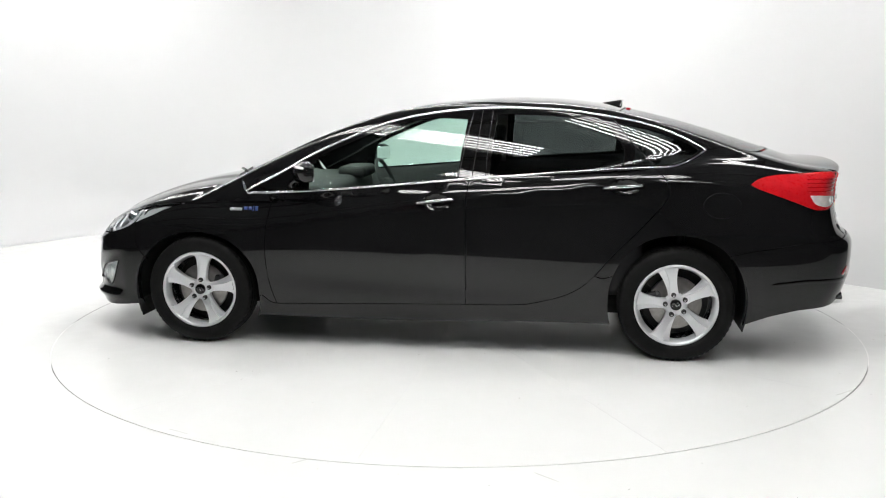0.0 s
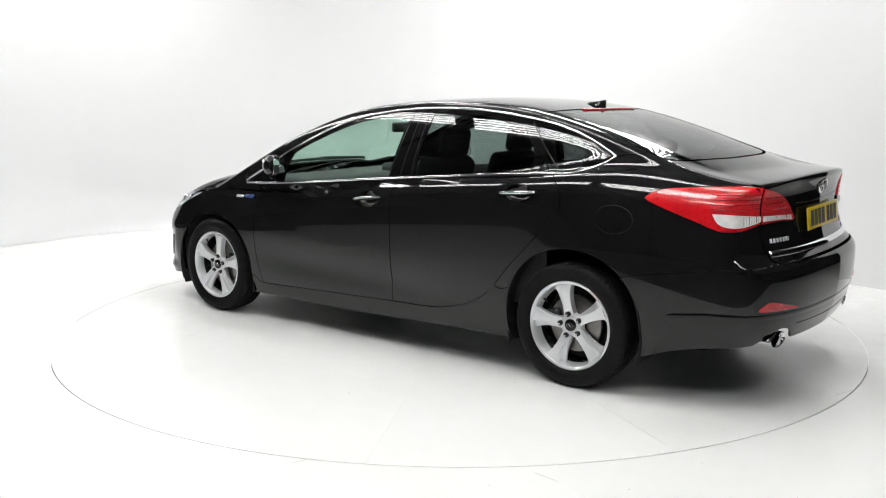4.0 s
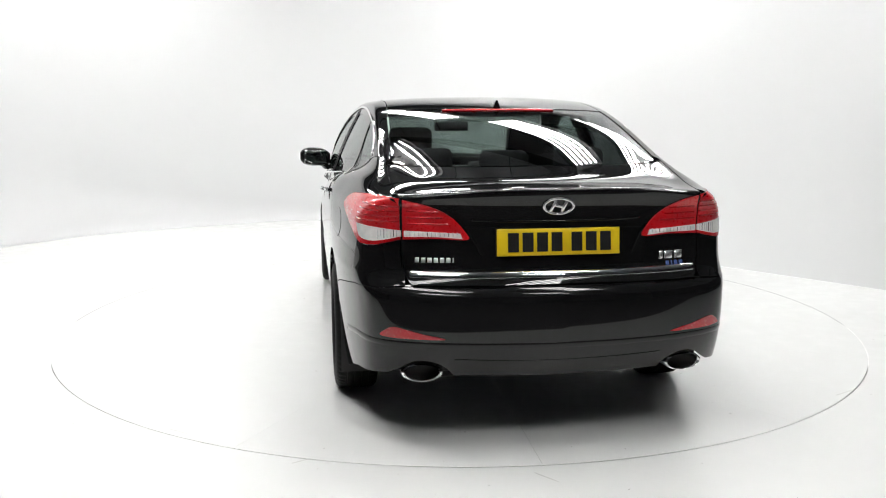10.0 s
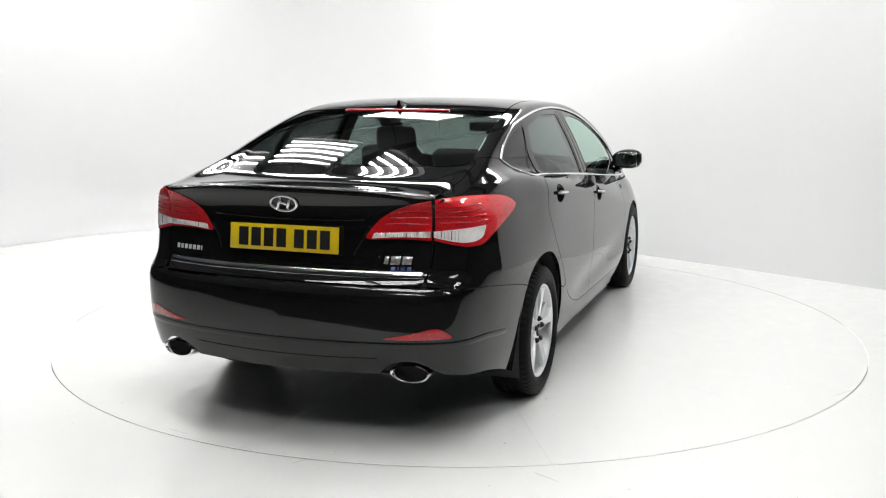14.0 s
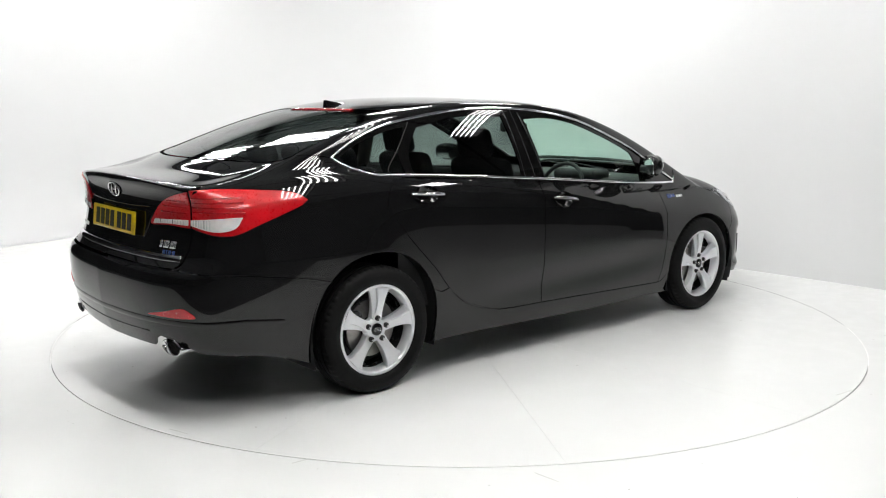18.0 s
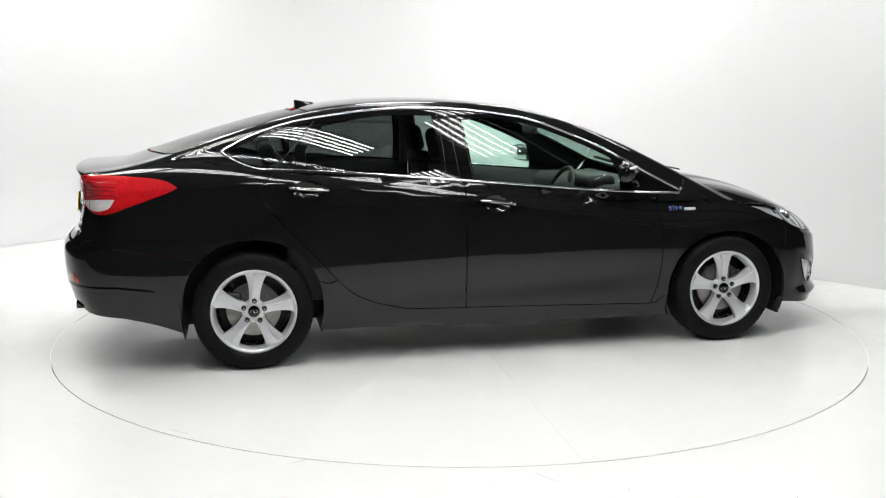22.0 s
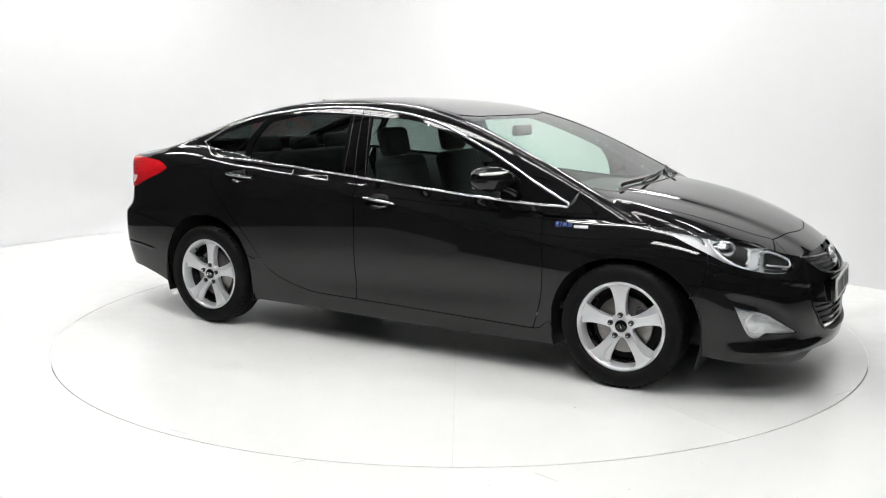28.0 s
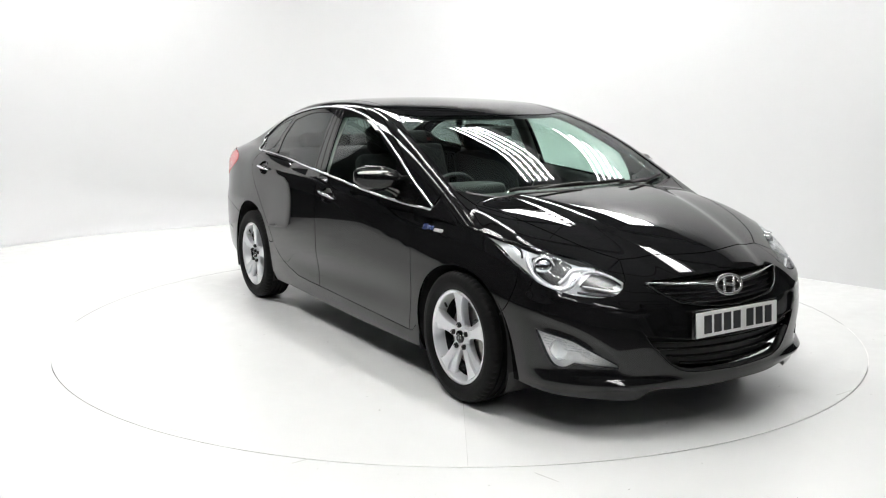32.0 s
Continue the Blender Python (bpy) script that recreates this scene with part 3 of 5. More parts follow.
# rear bumper
arch_rb = side_points(arch(*ARCH_R, 139, 196, 12))
under_r = join_edges(side_points(weave([arch(*ARCH_R, 139, 196, 12)[-1], (-1.90, .262), (-2.05, .298)], 5)),
                     on("back", *weave([plane_of("back", on("side", (-2.05, .298)))[0], plane_of("back", on("rear", (.70, .322)))[0]], 5)),
                     on("rear", *weave([(.70, .322), (.655, .35), (.60, .385), (.54, .388), (.48, .365), (.44, .325)], 4)), on("rear", *weave([(.44, .325), (.2, .318), (0, .316)], 5)))
panel("rear_bumper", "back", both(join_edges(on("rear", *weave([(0, .698), (.3, .697), (.600, .697)], 6)), seam_r[::-1], arch_rb, under_r)), PAINT, car, .022, .002)

# tail lamps
panel("tail_lamp", "fan", join_edges(light_up, boot_back[(boot_back[:, 2] < 1.05) & (boot_back[:, 2] > .885)], light_down[::-1]), RED_LENS, car, .02, .002, lift=.003, mirror=True, label="red outer tail lamp with a clear lower band")
panel("boot_lamp", "rear", inner_ring, RED_LENS, car, .02, .001, lift=.007, mirror=True, label="red inner tail lamp on the boot lid")

# side windows: black frame, panes, bright trim
loop = join_edges(rail, edge("side", RAIL[-1], (1.075, .903), (1.03, .9065), *[belt_at(x) for x in (.9, .55, .1, -.3, -.71, -1.1, -1.25)], n=5), belt_back)
GLASS_F = [[(-.165, 1.000), (-.178, 1.15), (-.205, 1.335)], [(-.205, 1.335), (-.05, 1.342), (.10, 1.326), (.244, 1.290), (.40, 1.232), (.564, 1.162), (.66, 1.115)], [(.66, 1.115), (.70, 1.02), (.705, .932)], [(.705, .932), (.3, .962), (-.165, 1.000)]]
GLASS_R = [[(-1.085, 1.075), (-1.085, 1.17), (-1.03, 1.255), (-.985, 1.305)], [(-.985, 1.305), (-.737, 1.352), (-.55, 1.362), (-.375, 1.360)], [(-.375, 1.360), (-.352, 1.18), (-.345, 1.020)], [(-.345, 1.020), (-.71, 1.050), (-1.085, 1.075)]]
GLASS_Q = [[(-1.135, 1.08), (-1.145, 1.175), (-1.085, 1.265), (-1.06, 1.312)], [(-1.06, 1.312), (-1.23, 1.277), (-1.389, 1.222), (-1.49, 1.172)], [(-1.49, 1.172), (-1.47, 1.145), (-1.40, 1.113), (-1.33, 1.094)], [(-1.33, 1.094), (-1.23, 1.088), (-1.135, 1.08)]]
rings = [outline_of(*g, n=5) for g in (GLASS_F, GLASS_R, GLASS_Q)]
panel("window_surround", "side", loop, GLOSS, car, .025, .003, holes=rings, lift=-.004, depth=.008, mirror=True, label="gloss black window surround")
for ring, glass, name in zip(rings, (FRONT_GLASS, DARK_GLASS, DARK_GLASS), ("front_side_window", "rear_side_window", "quarter_window")):
    for ob in panel(name, "side", ring, glass, car, .025, .001, lift=-.007, depth=.004, mirror=True, label="green-tinted side window" if glass is FRONT_GLASS else "dark privacy side window"):
        ob.visible_shadow = False
strip("window_trim", loop, CHROME, car, .013, .009, True, "bright chrome trim round the side windows", mirror=True, lift=.001)

# ---- wheels ----
R_TYRE, R_RIM = .322, .222


def tyre_mesh(n=180):
    """A tyre with four grooves and notched shoulders; its axis is y, its outer face at +y."""
    half = [(.210, .070), (.228, .086), (.2375, .0955), (.250, .1020), (.262, .1040), (.266, .1048), (.270, .1040), (.288, .1020), (.302, .0970), (.311, .0900), (.3170, .0820), (.3190, .0740), (.3202, .0660),
            (.3206, .0560), (.3130, .0550), (.3130, .0480), (.3212, .0470), (.3216, .0220), (.3140, .0210), (.3140, .0130), (.3218, .0120), (.3220, 0)]
    prof = half + [(r, -y) for r, y in half[-2::-1]]
    v, f = [], []
    m = len(prof)
    for i in range(n):
        a = 2 * math.pi * i / n
        notch = i % 3 == 0
        for r, y in prof:
            k = r
            if notch and .309 < r < .3204 and abs(y) > .063:
                k = r - .0045
            v.append((k * math.cos(a), y, k * math.sin(a)))
    for i in range(n):
        j = (i + 1) % n
        for k in range(m - 1):
            f.append((i * m + k, i * m + k + 1, j * m + k + 1, j * m + k))
    me = bpy.data.meshes.new("tyre")
    me.from_pydata(v, [], f)
    bm = bmesh.new()
    bm.from_mesh(me)
    bpy.data.meshes.remove(me)
    bmesh.ops.recalc_face_normals(bm, faces=bm.faces)
    return smooth(bm, 30)


def spoke_mesh():
    """One spoke along +z: narrow in the middle, flaring sharply to the rim, a flat bright facet and a dropped facet beside it."""
    rows = [(.030, .026, .024, .024, .062, .002), (.062, .0290, .0270, .022, .0690, .003), (.085, .0280, .0260, .013, .0740, .006), (.112, .0300, .0280, .0085, .0780, .011), (.140, .0355, .0330, .0065, .0810, .016),
            (.163, .0410, .0385, .0080, .0828, .019), (.182, .0475, .0450, .0110, .0836, .020), (.197, .0550, .0525, .0150, .0838, .017), (.2085, .071, .0685, .019, .0832, .010)]
    bm = bmesh.new()
    rings = []
    for r, w, left, ridge, y, drop in rows:
        pts = [(-w * .92, y - .042), (-w, y - .010), (-left, y), (ridge, y + .0012), (ridge + .0025, y - drop * .75), (w * .93, y - drop - .003), (w * .98, y - drop - .012), (w * .86, y - .042)]
        rings.append([bm.verts.new((x, q, math.sqrt(max(r * r - x * x, .01 * r * r)))) for x, q in pts])
    for a, b in zip(rings[:-1], rings[1:]):
        for i in range(len(a) - 1):
            bm.faces.new((a[i], a[i + 1], b[i + 1], b[i]))
    bmesh.ops.recalc_face_normals(bm, faces=bm.faces)
    if sum(f.normal.y for f in bm.faces) < 0:
        bmesh.ops.reverse_faces(bm, faces=bm.faces)
    bmesh.ops.scale(bm, vec=(1.036, 1, 1.036), verts=bm.verts)
    return smooth(bm, 6)


def build_wheel(parent, m):
    barrel = lathe([(.1925, .034), (.197, .058), (.2035, .076), (.2065, .0845), (.2120, .0885), (.2185, .0900), (.2220, .0880), (.2232, .0820), (.2160, .076)], 96)
    bmesh.ops.scale(barrel, vec=(1.036, 1, 1.036), verts=barrel.verts)
    wheel = part("wheel", barrel, ALLOY, parent, "five-spoke silver alloy wheel with a black tyre")
    wheel.matrix_basis = m
    # grey where the alloy is silver: shade behind the spokes put into the colour
    part("inner_barrel", lathe([(.180, -.09), (.210, -.085), (.206, -.02), (.2022, .035)], 72), LAMP_GREY, wheel, "inner barrel, darkened for the shade behind the spokes")
    part("tyre", tyre_mesh(), RUBBER, wheel, "black rubber tyre")
    hub = lathe([(.064, .036), (.066, .052), (.058, .066), (.045, .0715), (.034, .0710), (.032, .068), (0, .068)], 60)
    part("hub", hub, ALLOY, wheel)
    first = part("spoke", spoke_mesh(), ALLOY, wheel)
    disc = lathe([(.062, .008), (.062, .022), (.142, .022), (.146, .020), (.146, -.004), (.142, -.006), (.06, -.006)], 72)
    part("brake_disc", disc, STEEL, wheel, "grey steel brake disc")
    part("backplate", lathe([(0, -.03), (.185, -.03), (.192, -.05)], 48), DULL, wheel)
    part("hub_cap", lathe([(.031, .0685), (.0305, .0765), (.027, .0790), (0, .0800)], 40), GLOSS, wheel, "black centre cap")
    ring = lathe([(.0165, .0795), (.0185, .0815), (.0205, .0795)], 36)
    bmesh.ops.scale(ring, vec=(1, 1, .62), verts=ring.verts)
    part("cap_emblem", merged(ring, block((.006, .003, .020), (0, .0805, 0), .001, 1, Matrix.Rotation(radians(28), 4, "Y"))), CHROME, wheel)
    nut = lathe([(.0135, .066), (.0135, .0795), (.0125, .0805), (.0105, .0795), (.0100, .0780), (.0085, .0780), (.0082, .0860), (.006, .088), (0, .088)], 24)
    nuts = part("wheel_nut", moved(nut, Matrix.Translation((0, 0, .0575))), MESH_BLACK, wheel, "dark recessed wheel nut")
    heads = part("nut_head", moved(lathe([(.0068, .078), (.0068, .0895), (.0050, .0905), (0, .0905)], 6), Matrix.Translation((0, 0, .0575))), CHROME, wheel)
    for k in range(1, 5):
        for src in (first, nuts, heads):
            ob = src.copy()
            scene.collection.objects.link(ob)
            ob.matrix_basis = Matrix.Rotation(radians(72 * k), 4, "Y")
    nuts.matrix_basis = Matrix.Identity(4)
    valve = block((.010, .010, .028), (0, .070, .186), .004)
    part("valve", moved(valve, Matrix.Rotation(radians(40), 4, "Y")), DULL, wheel)
    part("caliper", block((.10, .07, .075), (.118 if m.translation.x < 0 else -.118, .012, .055), .018, 3), LAMP_GREY, parent=wheel)
    return wheel


for cx, leans in ((1.390, (-6, 5)), (-1.390, (14, -4))):
    for s, a in zip((1, -1), leans):
        turn = Matrix.Identity(4) if s > 0 else Matrix.Rotation(math.pi, 4, "Z")
        build_wheel(car, Matrix.Translation((cx, s * .795, .3205)) @ turn @ Matrix.Rotation(radians(a), 4, "Y"))
    # inner arch: half a drum above the wheel
    lx, cz, rx, rz = ARCH_F if cx > 0 else ARCH_R
    ring = arch(lx, cz, rx + .010, rz + .010, -20, 200, 30)
    v, f = [(x, y, z) for x, z in ring for y in (.50, .60, .70, .80, .876)], []
    for i in range(29):
        for k in range(4):
            f.append((i * 5 + k, i * 5 + k + 1, i * 5 + k + 6, i * 5 + k + 5))
    b0 = len(v)
    v += [(x, .50, z) for x, z in ring]
    f.append(tuple(range(b0, b0 + 30)))
    for s in (1, -1):
        me = bpy.data.meshes.new("arch_liner")
        me.from_pydata([(x, y * s, z) for x, y, z in v], [], f)
        link_mesh("arch_liner", me, DULL, car, "black wheel arch liner")

# underbody
part("underbody", block((3.9, 1.02, .16), (-.02, 0, .27), .05, 3), DULL, car, "black underbody")
part("floor_pan", block((1.95, 1.64, .10), (-.02, 0, .255), .04, 3), DULL, car)
for s in (1, -1):
    part("mud_flap", block((.012, .19, .10), (1.775, s * .77, .195), .004, 1, Matrix.Rotation(radians(12), 4, "Y")), DULL, car)
part("front_inner", block((.10, 1.20, .34), (2.02, 0, .43), .03), DULL, car)
part("rear_inner", block((.40, 1.22, .30), (-1.98, 0, .46), .05), DULL, car)
part("engine_bay_shield", block((.8, 1.2, .05), (1.55, 0, .60), .02), DULL, car)

# ---- lamps at the front ----
lamp_ring = join_edges(lamp_top, on("front", *weave([plane_of("front", lamp_top[-1:])[0], plane_of("front", lamp_low[-1:])[0]], 2)), lamp_low[::-1])
GUIDE = [(1.784, .771, .790), (1.809, .796, .752), (1.847, .803, .715), (1.895, .799, .680), (1.951, .779, .656), (1.995, .748, .651), (2.015, .712, .664), (2.012, .670, .695), (2.010, .629, .716), (2.035, .580, .720), (2.085, .535, .700)]
INNER_FRAME = [(2.03, .580, .724), (2.07, .540, .706), (2.108, .512, .684), (2.126, .508, .666), (2.128, .548, .647), (2.105, .590, .652), (2.045, .670, .666)]
INNER_CHAMBER = [(2.022, .600, .716), (2.060, .550, .706), (2.102, .522, .680), (2.120, .560, .650), (2.036, .676, .672)]
CHAMBER = [(1.81, .764, .781), (1.87, .693, .777), (1.948, .643, .750), (1.976, .727, .691), (1.963, .761, .670), (1.894, .79, .697), (1.84, .792, .738)]
lamps = panel("head_lamp", "front", lamp_ring, REFLECTOR, car, .018, .003, lift=-.034, depth=0, mirror=True, label="clear projector head lamp with a bright light guide")
for side, lamp in zip((1, -1), lamps):
    w = np.array([1, side, 1])
    v, nn, f = sheet("front", lamp_ring, .02, .002, lift=.001, depth=.006)
    me = bpy.data.meshes.new("lens")
    me.from_pydata((v * w).tolist(), [], (f if side > 0 else f[:, ::-1]).tolist())
    lens = link_mesh("lens", me, LENS, lamp, "clear lamp lens", nn * w)
    lens.visible_shadow = False
    def near(pts, n=4, closed=False, d=.0):
        """A smooth line at a depth behind the lens."""
        p = on("front", *weave(plane_of("front", np.array(pts, float)), n, closed))
        nn = normals_of(p)
        return p - nn * d, nn

    def inlay(name, pts, mat, depth, text="", n=4):
        p, _ = near(pts, n, True)
        v, nn, f = sheet("front", p, .012, 0, lift=-depth, depth=.012)
        me = bpy.data.meshes.new(name)
        me.from_pydata((v * w).tolist(), [], (f if side > 0 else f[:, ::-1]).tolist())
        return link_mesh(name, me, mat, lamp, text, nn * w)

    def rod(name, pts, mat, depth, width, height, text="", closed=False, taper=None):
        p, nn = near(pts, 5, closed, depth)
        me = sweep_mesh(name, p * w, nn * w, width, height, closed, 8, 2.8, None if taper is None else np.interp(np.linspace(0, 1, len(p)), np.linspace(0, 1, len(taper)), taper))
        return link_mesh(name, me, mat, lamp, text)

    inlay("chamber", CHAMBER, MESH_BLACK, .030, "dark projector chamber")
    inlay("inner_chamber", INNER_CHAMBER, MESH_BLACK, .016, "black inner lamp chamber", 1)
    rod("chamber_frame", INNER_FRAME, REFLECTOR, .013, .010, .012, "bright chamber frame")
    rod("light_guide", GUIDE, BADGE_WHITE, .012, .016, .013, "white light guide", taper=(.8, 1, 1.15, 1.2, 1.15, 1, .6))
    rod("reflector_band", [(1.975, .745, .680), (1.985, .715, .706), (1.975, .675, .735), (1.985, .630, .745), (2.02, .575, .742)], REFLECTOR, .026, .018, .014, "bright reflector band")
    rod("lower_strip", [(2.048, .700, .646), (2.095, .640, .638), (2.130, .578, .632)], LAMP_GREY, .018, .012, .008)
    rod("cell_edge", [(1.70, .783, .812), (1.745, .785, .795), (1.772, .800, .765)], LAMP_GREY, .020, .010, .008)
    rod("upper_edge", [(1.60, .790, .838), (1.72, .742, .823), (1.83, .678, .797), (1.93, .605, .765), (2.02, .535, .732)], CLEAR_LAMP, .016, .010, .012)
    for k in range(6):
        u = k / 5
        c, nn = near([(2.004 - .004 * u, .705 - .075 * u, .668 + .050 * u)] * 2, 1, False, .004)
        q = Vector(nn[0] * w).to_track_quat("Z", "Y").to_matrix().to_4x4()
        part("lamp_diode", moved(lathe([(.0045, -.004), (.0045, .001), (0, .003)], 12, "z"), Matrix.Translation(Vector(c[0] * w)) @ q), CHROME, lamp)
    c = Vector(near([(1.885, .757, .740)] * 2, 1, False, .026)[0][0] * w)
    q = Vector((.86, side * .48, -.02)).normalized().to_track_quat("Z", "Y").to_matrix().to_4x4()
    r = .046
    pr = part("projector", moved(lathe([(r * 1.05, -.05), (r * 1.10, -.004), (r * 1.02, .003), (r * .92, .001), (r * .86, -.010)], 40, "z"), Matrix.Translation(c) @ q), CHROME, lamp, "chrome projector ring")
    part("bulb_lens", moved(lathe([(r * .88, -.008), (r * .74, .006), (r * .42, .015), (0, .018)], 32, "z"), Matrix.Translation(c) @ q), CHROME, pr, "round shiny projector lens")
    part("projector_bowl", moved(lathe([(r * .9, -.010), (r * .6, -.035), (0, -.045)], 32, "z"), Matrix.Translation(c) @ q), REFLECTOR, pr)

for side in (1, -1):
    w = np.array([1, side, 1])

    def face(name, mat, lift, depth, parent, text):
        v, nn, f = sheet("side", fog_hole, .014, .001, lift=lift, depth=depth)
        me = bpy.data.meshes.new(name)
        me.from_pydata((v * w).tolist(), [], (f if side > 0 else f[:, ::-1]).tolist())
        return link_mesh(name, me, mat, parent, text, nn * w)

    fog = face("fog_lamp", CLEAR_LAMP, -.012, 0, car, "bright triangular fog lamp behind a clear lens")
    face("fog_cover", LENS, -.001, .004, fog, "clear fog lamp cover").visible_shadow = False
    nn = normals_of(fog_hole)
    me = sweep_mesh("bezel", (fog_hole - nn * .005) * w, nn * w, .006, .020, True)
    link_mesh("bezel", me, MESH_BLACK, fog, "thin black bezel")
    p = on("side", (2.022, .388))
    c = Vector(((p - normals_of(p) * .010)[0]) * w)
    q = Vector((.80, side * .60, -.02)).normalized().to_track_quat("Z", "Y").to_matrix().to_4x4()
    part("fog_lens", moved(lathe([(.047, -.02), (.047, .000), (.044, .003), (.041, -.002), (.030, .004), (0, .008)], 40, "z"), Matrix.Translation(c) @ q), REFLECTOR, fog, "round fog lamp lens")
    for k in range(6):
        a = on("side", *weave([(1.944 + .006 * k, .461 - .0125 * k), (1.97 + .012 * k, .455 - .0125 * k), (2.000 + .022 * k, .4485 - .0135 * k)], 3))
        an = normals_of(a)
        me = sweep_mesh("rib", (a - an * .010) * w, an * w, .0035, .008)
        link_mesh("rib", me, REFLECTOR, fog)
    for k in range(3):
        a = on("side", *weave([(2.070 + .008 * k, .398 - .014 * k), (2.12, .366 - .009 * k), (2.166, .334 - .004 * k)], 3))
        an = normals_of(a)
        me = sweep_mesh("rib", (a - an * .010) * w, an * w, .003, .007)
        link_mesh("rib", me, CLEAR_LAMP, fog)

# ---- grille, intake, front plate, emblem ----
grille_back = panel("grille", "nose", grille_hole, MESH_BLACK, car, .025, -.004, lift=-.05, depth=0, label="black upper grille with chrome wing bars")
for z in (.582, .603, .624, .645, .664):
    wy = .30 + (z - .582) * 1.05 if z < .66 else .37
    p = on("nose", *weave([(-wy, z + .006), (0, z), (wy, z + .006)], 12))
    strip("slat", p, MESH_BLACK, grille_back, .006, .020, lift=-.024)
for s in (1, -1):
    p = on("nose", *weave([(s * .062, .640), (s * .14, .650), (s * .24, .655), (s * .34, .662), (s * .415, .668)], 6))
    strip("wing_bar", p, CHROME, grille_back, .012, .014, lift=.002, label="chrome wing bar", taper=np.linspace(1.25, .45, len(p)))
p = on("nose", *weave([(-.42, .666), (-.31, .594), (-.18, .567), (0, .557), (.18, .567), (.31, .594), (.42, .666)], 6))
strip("grille_frame", p, GLOSS, grille_back, .010, .014, lift=.001)
intake_back = panel("intake", "nose", intake_hole, MESH_BLACK, car, .025, -.004, lift=-.06, depth=0, label="black lower air intake with horizontal slats")
for z, wy in ((.312, .30), (.346, .365), (.382, .41), (.416, .44)):
    p = on("nose", *weave([(-wy, z + .012), (-wy * .6, z + .003), (0, z), (wy * .6, z + .003), (wy, z + .012)], 6))
    strip("slat", p, GLOSS, intake_back, .010, .026, lift=-.022)
strip("intake_frame", intake_hole, GLOSS, intake_back, .008, .014, True)
q = weave([(y, z + .004) for y, z in INTAKE[1][2:]], 4)
p = on("nose", *np.vstack([q, (q[::-1] * np.array([-1., 1.]))[1:]]))
strip("intake_sill", p, DULL, intake_back, .014, .036, lift=-.014, label="matt black lower edge of the air intake")


def oval_emblem(at, tilt, facing, size, parent):
    """An oval ring with a slanting bar, as plain bright shapes."""
    ring = [(math.cos(a), math.sin(a)) for a in np.linspace(0, 2 * math.pi, 40, endpoint=False)]
    p = np.array([(0, size * c, size * .54 * s) for c, s in ring])
    me = sweep_mesh("emblem", p, np.tile([1., 0, 0], (40, 1)), size * .20, .008, True)
    ob = link_mesh("emblem", me, BADGE_CHROME, parent, "chrome oval emblem with a slanting bar")
    ob.matrix_basis = Matrix.Translation(at) @ Matrix.Rotation(0 if facing > 0 else math.pi, 4, "Z") @ Matrix.Rotation(radians(tilt), 4, "Y")
    for sy in (-.38, .38):
        b = block((.007, size * .20, size * .86), (0, size * sy, 0), .002, 1, Matrix.Rotation(radians(-22), 4, "X"))
        part("bar", b, BADGE_CHROME, ob)
    part("bar", block((.006, size * .62, size * .18), (0, 0, 0), .002, 1, Matrix.Rotation(radians(-16), 4, "X")), BADGE_CHROME, ob)
    return ob


def plate(at, tilt, facing, mat, parent, label):
    base = block((.008, .52, .111), (0, 0, 0), .0035, 2)
    ob = part("number_plate", base, mat, parent, label)
    ob.matrix_basis = Matrix.Translation(at) @ Matrix.Rotation(0 if facing > 0 else math.pi, 4, "Z") @ Matrix.Rotation(radians(tilt), 4, "Y")
    x = -.2165
    for i in range(7):
        x += .0235 if i == 4 else 0
        part("bar", block((.0016, .046, .079), (.0046, x + .025, 0), 0), INK, ob)
        x += .061
    return ob


nose_at = on("nose", (0, .638))[0]
oval_emblem((nose_at[0] + .008, 0, .636), -20, 1, .080, car)
fp = on("nose", (0, .49))[0]
plate((fp[0] + .004, 0, .490), -4, 1, PLATE_W, car, "white front number plate with seven dark bars")
part("plate_holder", block((.03, .54, .125), (fp[0] - .016, 0, .490), .006), GLOSS, car)

# ---- rear: plate, emblem, letter bars, bright strip, lamps ----
rp = on("rear", (0, .873))[0]
plate((rp[0] - .014, 0, .873), -6, -1, PLATE_Y, car, "yellow rear number plate with seven dark bars")
re = on("rear", (0, 1.018))[0]
oval_emblem((re[0] - .004, 0, 1.018), 14, -1, .062, car)


def letter_bars(name, y0, y1, z, h, shares, mat, label, slant=0.):
    """A row of small bars in place of lettering, on the boot lid; shares: their widths, slant: how far their tops lean."""
    ends = y0 + (y1 - y0) * np.cumsum([0, *shares]) / sum(shares)
    for a0, a1 in zip(ends[:-1], ends[1:]):
        y, w = (a0 + a1) / 2, a1 - a0
        p = on("rear", (y, z))[0]
        nq = Vector(normals_of(p[None])[0]).to_track_quat("X", "Z").to_matrix().to_4x4()
        bar = block((.004, abs(w) - .008, h), (0, 0, 0), .001, 1)
        for v in bar.verts:
            v.co.y += slant * v.co.z
        ob = part(name, bar, mat, car, label)
        ob.matrix_basis = Matrix.Translation(p) @ nq


letter_bars("letter_bar", .592, .428, .800, .020, (1, 1, 1, 1, 1, 1, .5), ALLOY, "chrome letter bar")
letter_bars("letter_bar", -.445, -.565, .800, .034, (.55, 1, 1), BADGE_CHROME, "chrome letter bar", .2)
letter_bars("letter_bar", -.475, -.565, .765, .018, (1, .6, 1, 1), BADGE_BLUE, "blue letter bar")
p = on("rear", *weave([(-.612, .742), (-.5, .741), (-.25, .740), (0, .740), (.25, .740), (.5, .741), (.612, .742)], 8))
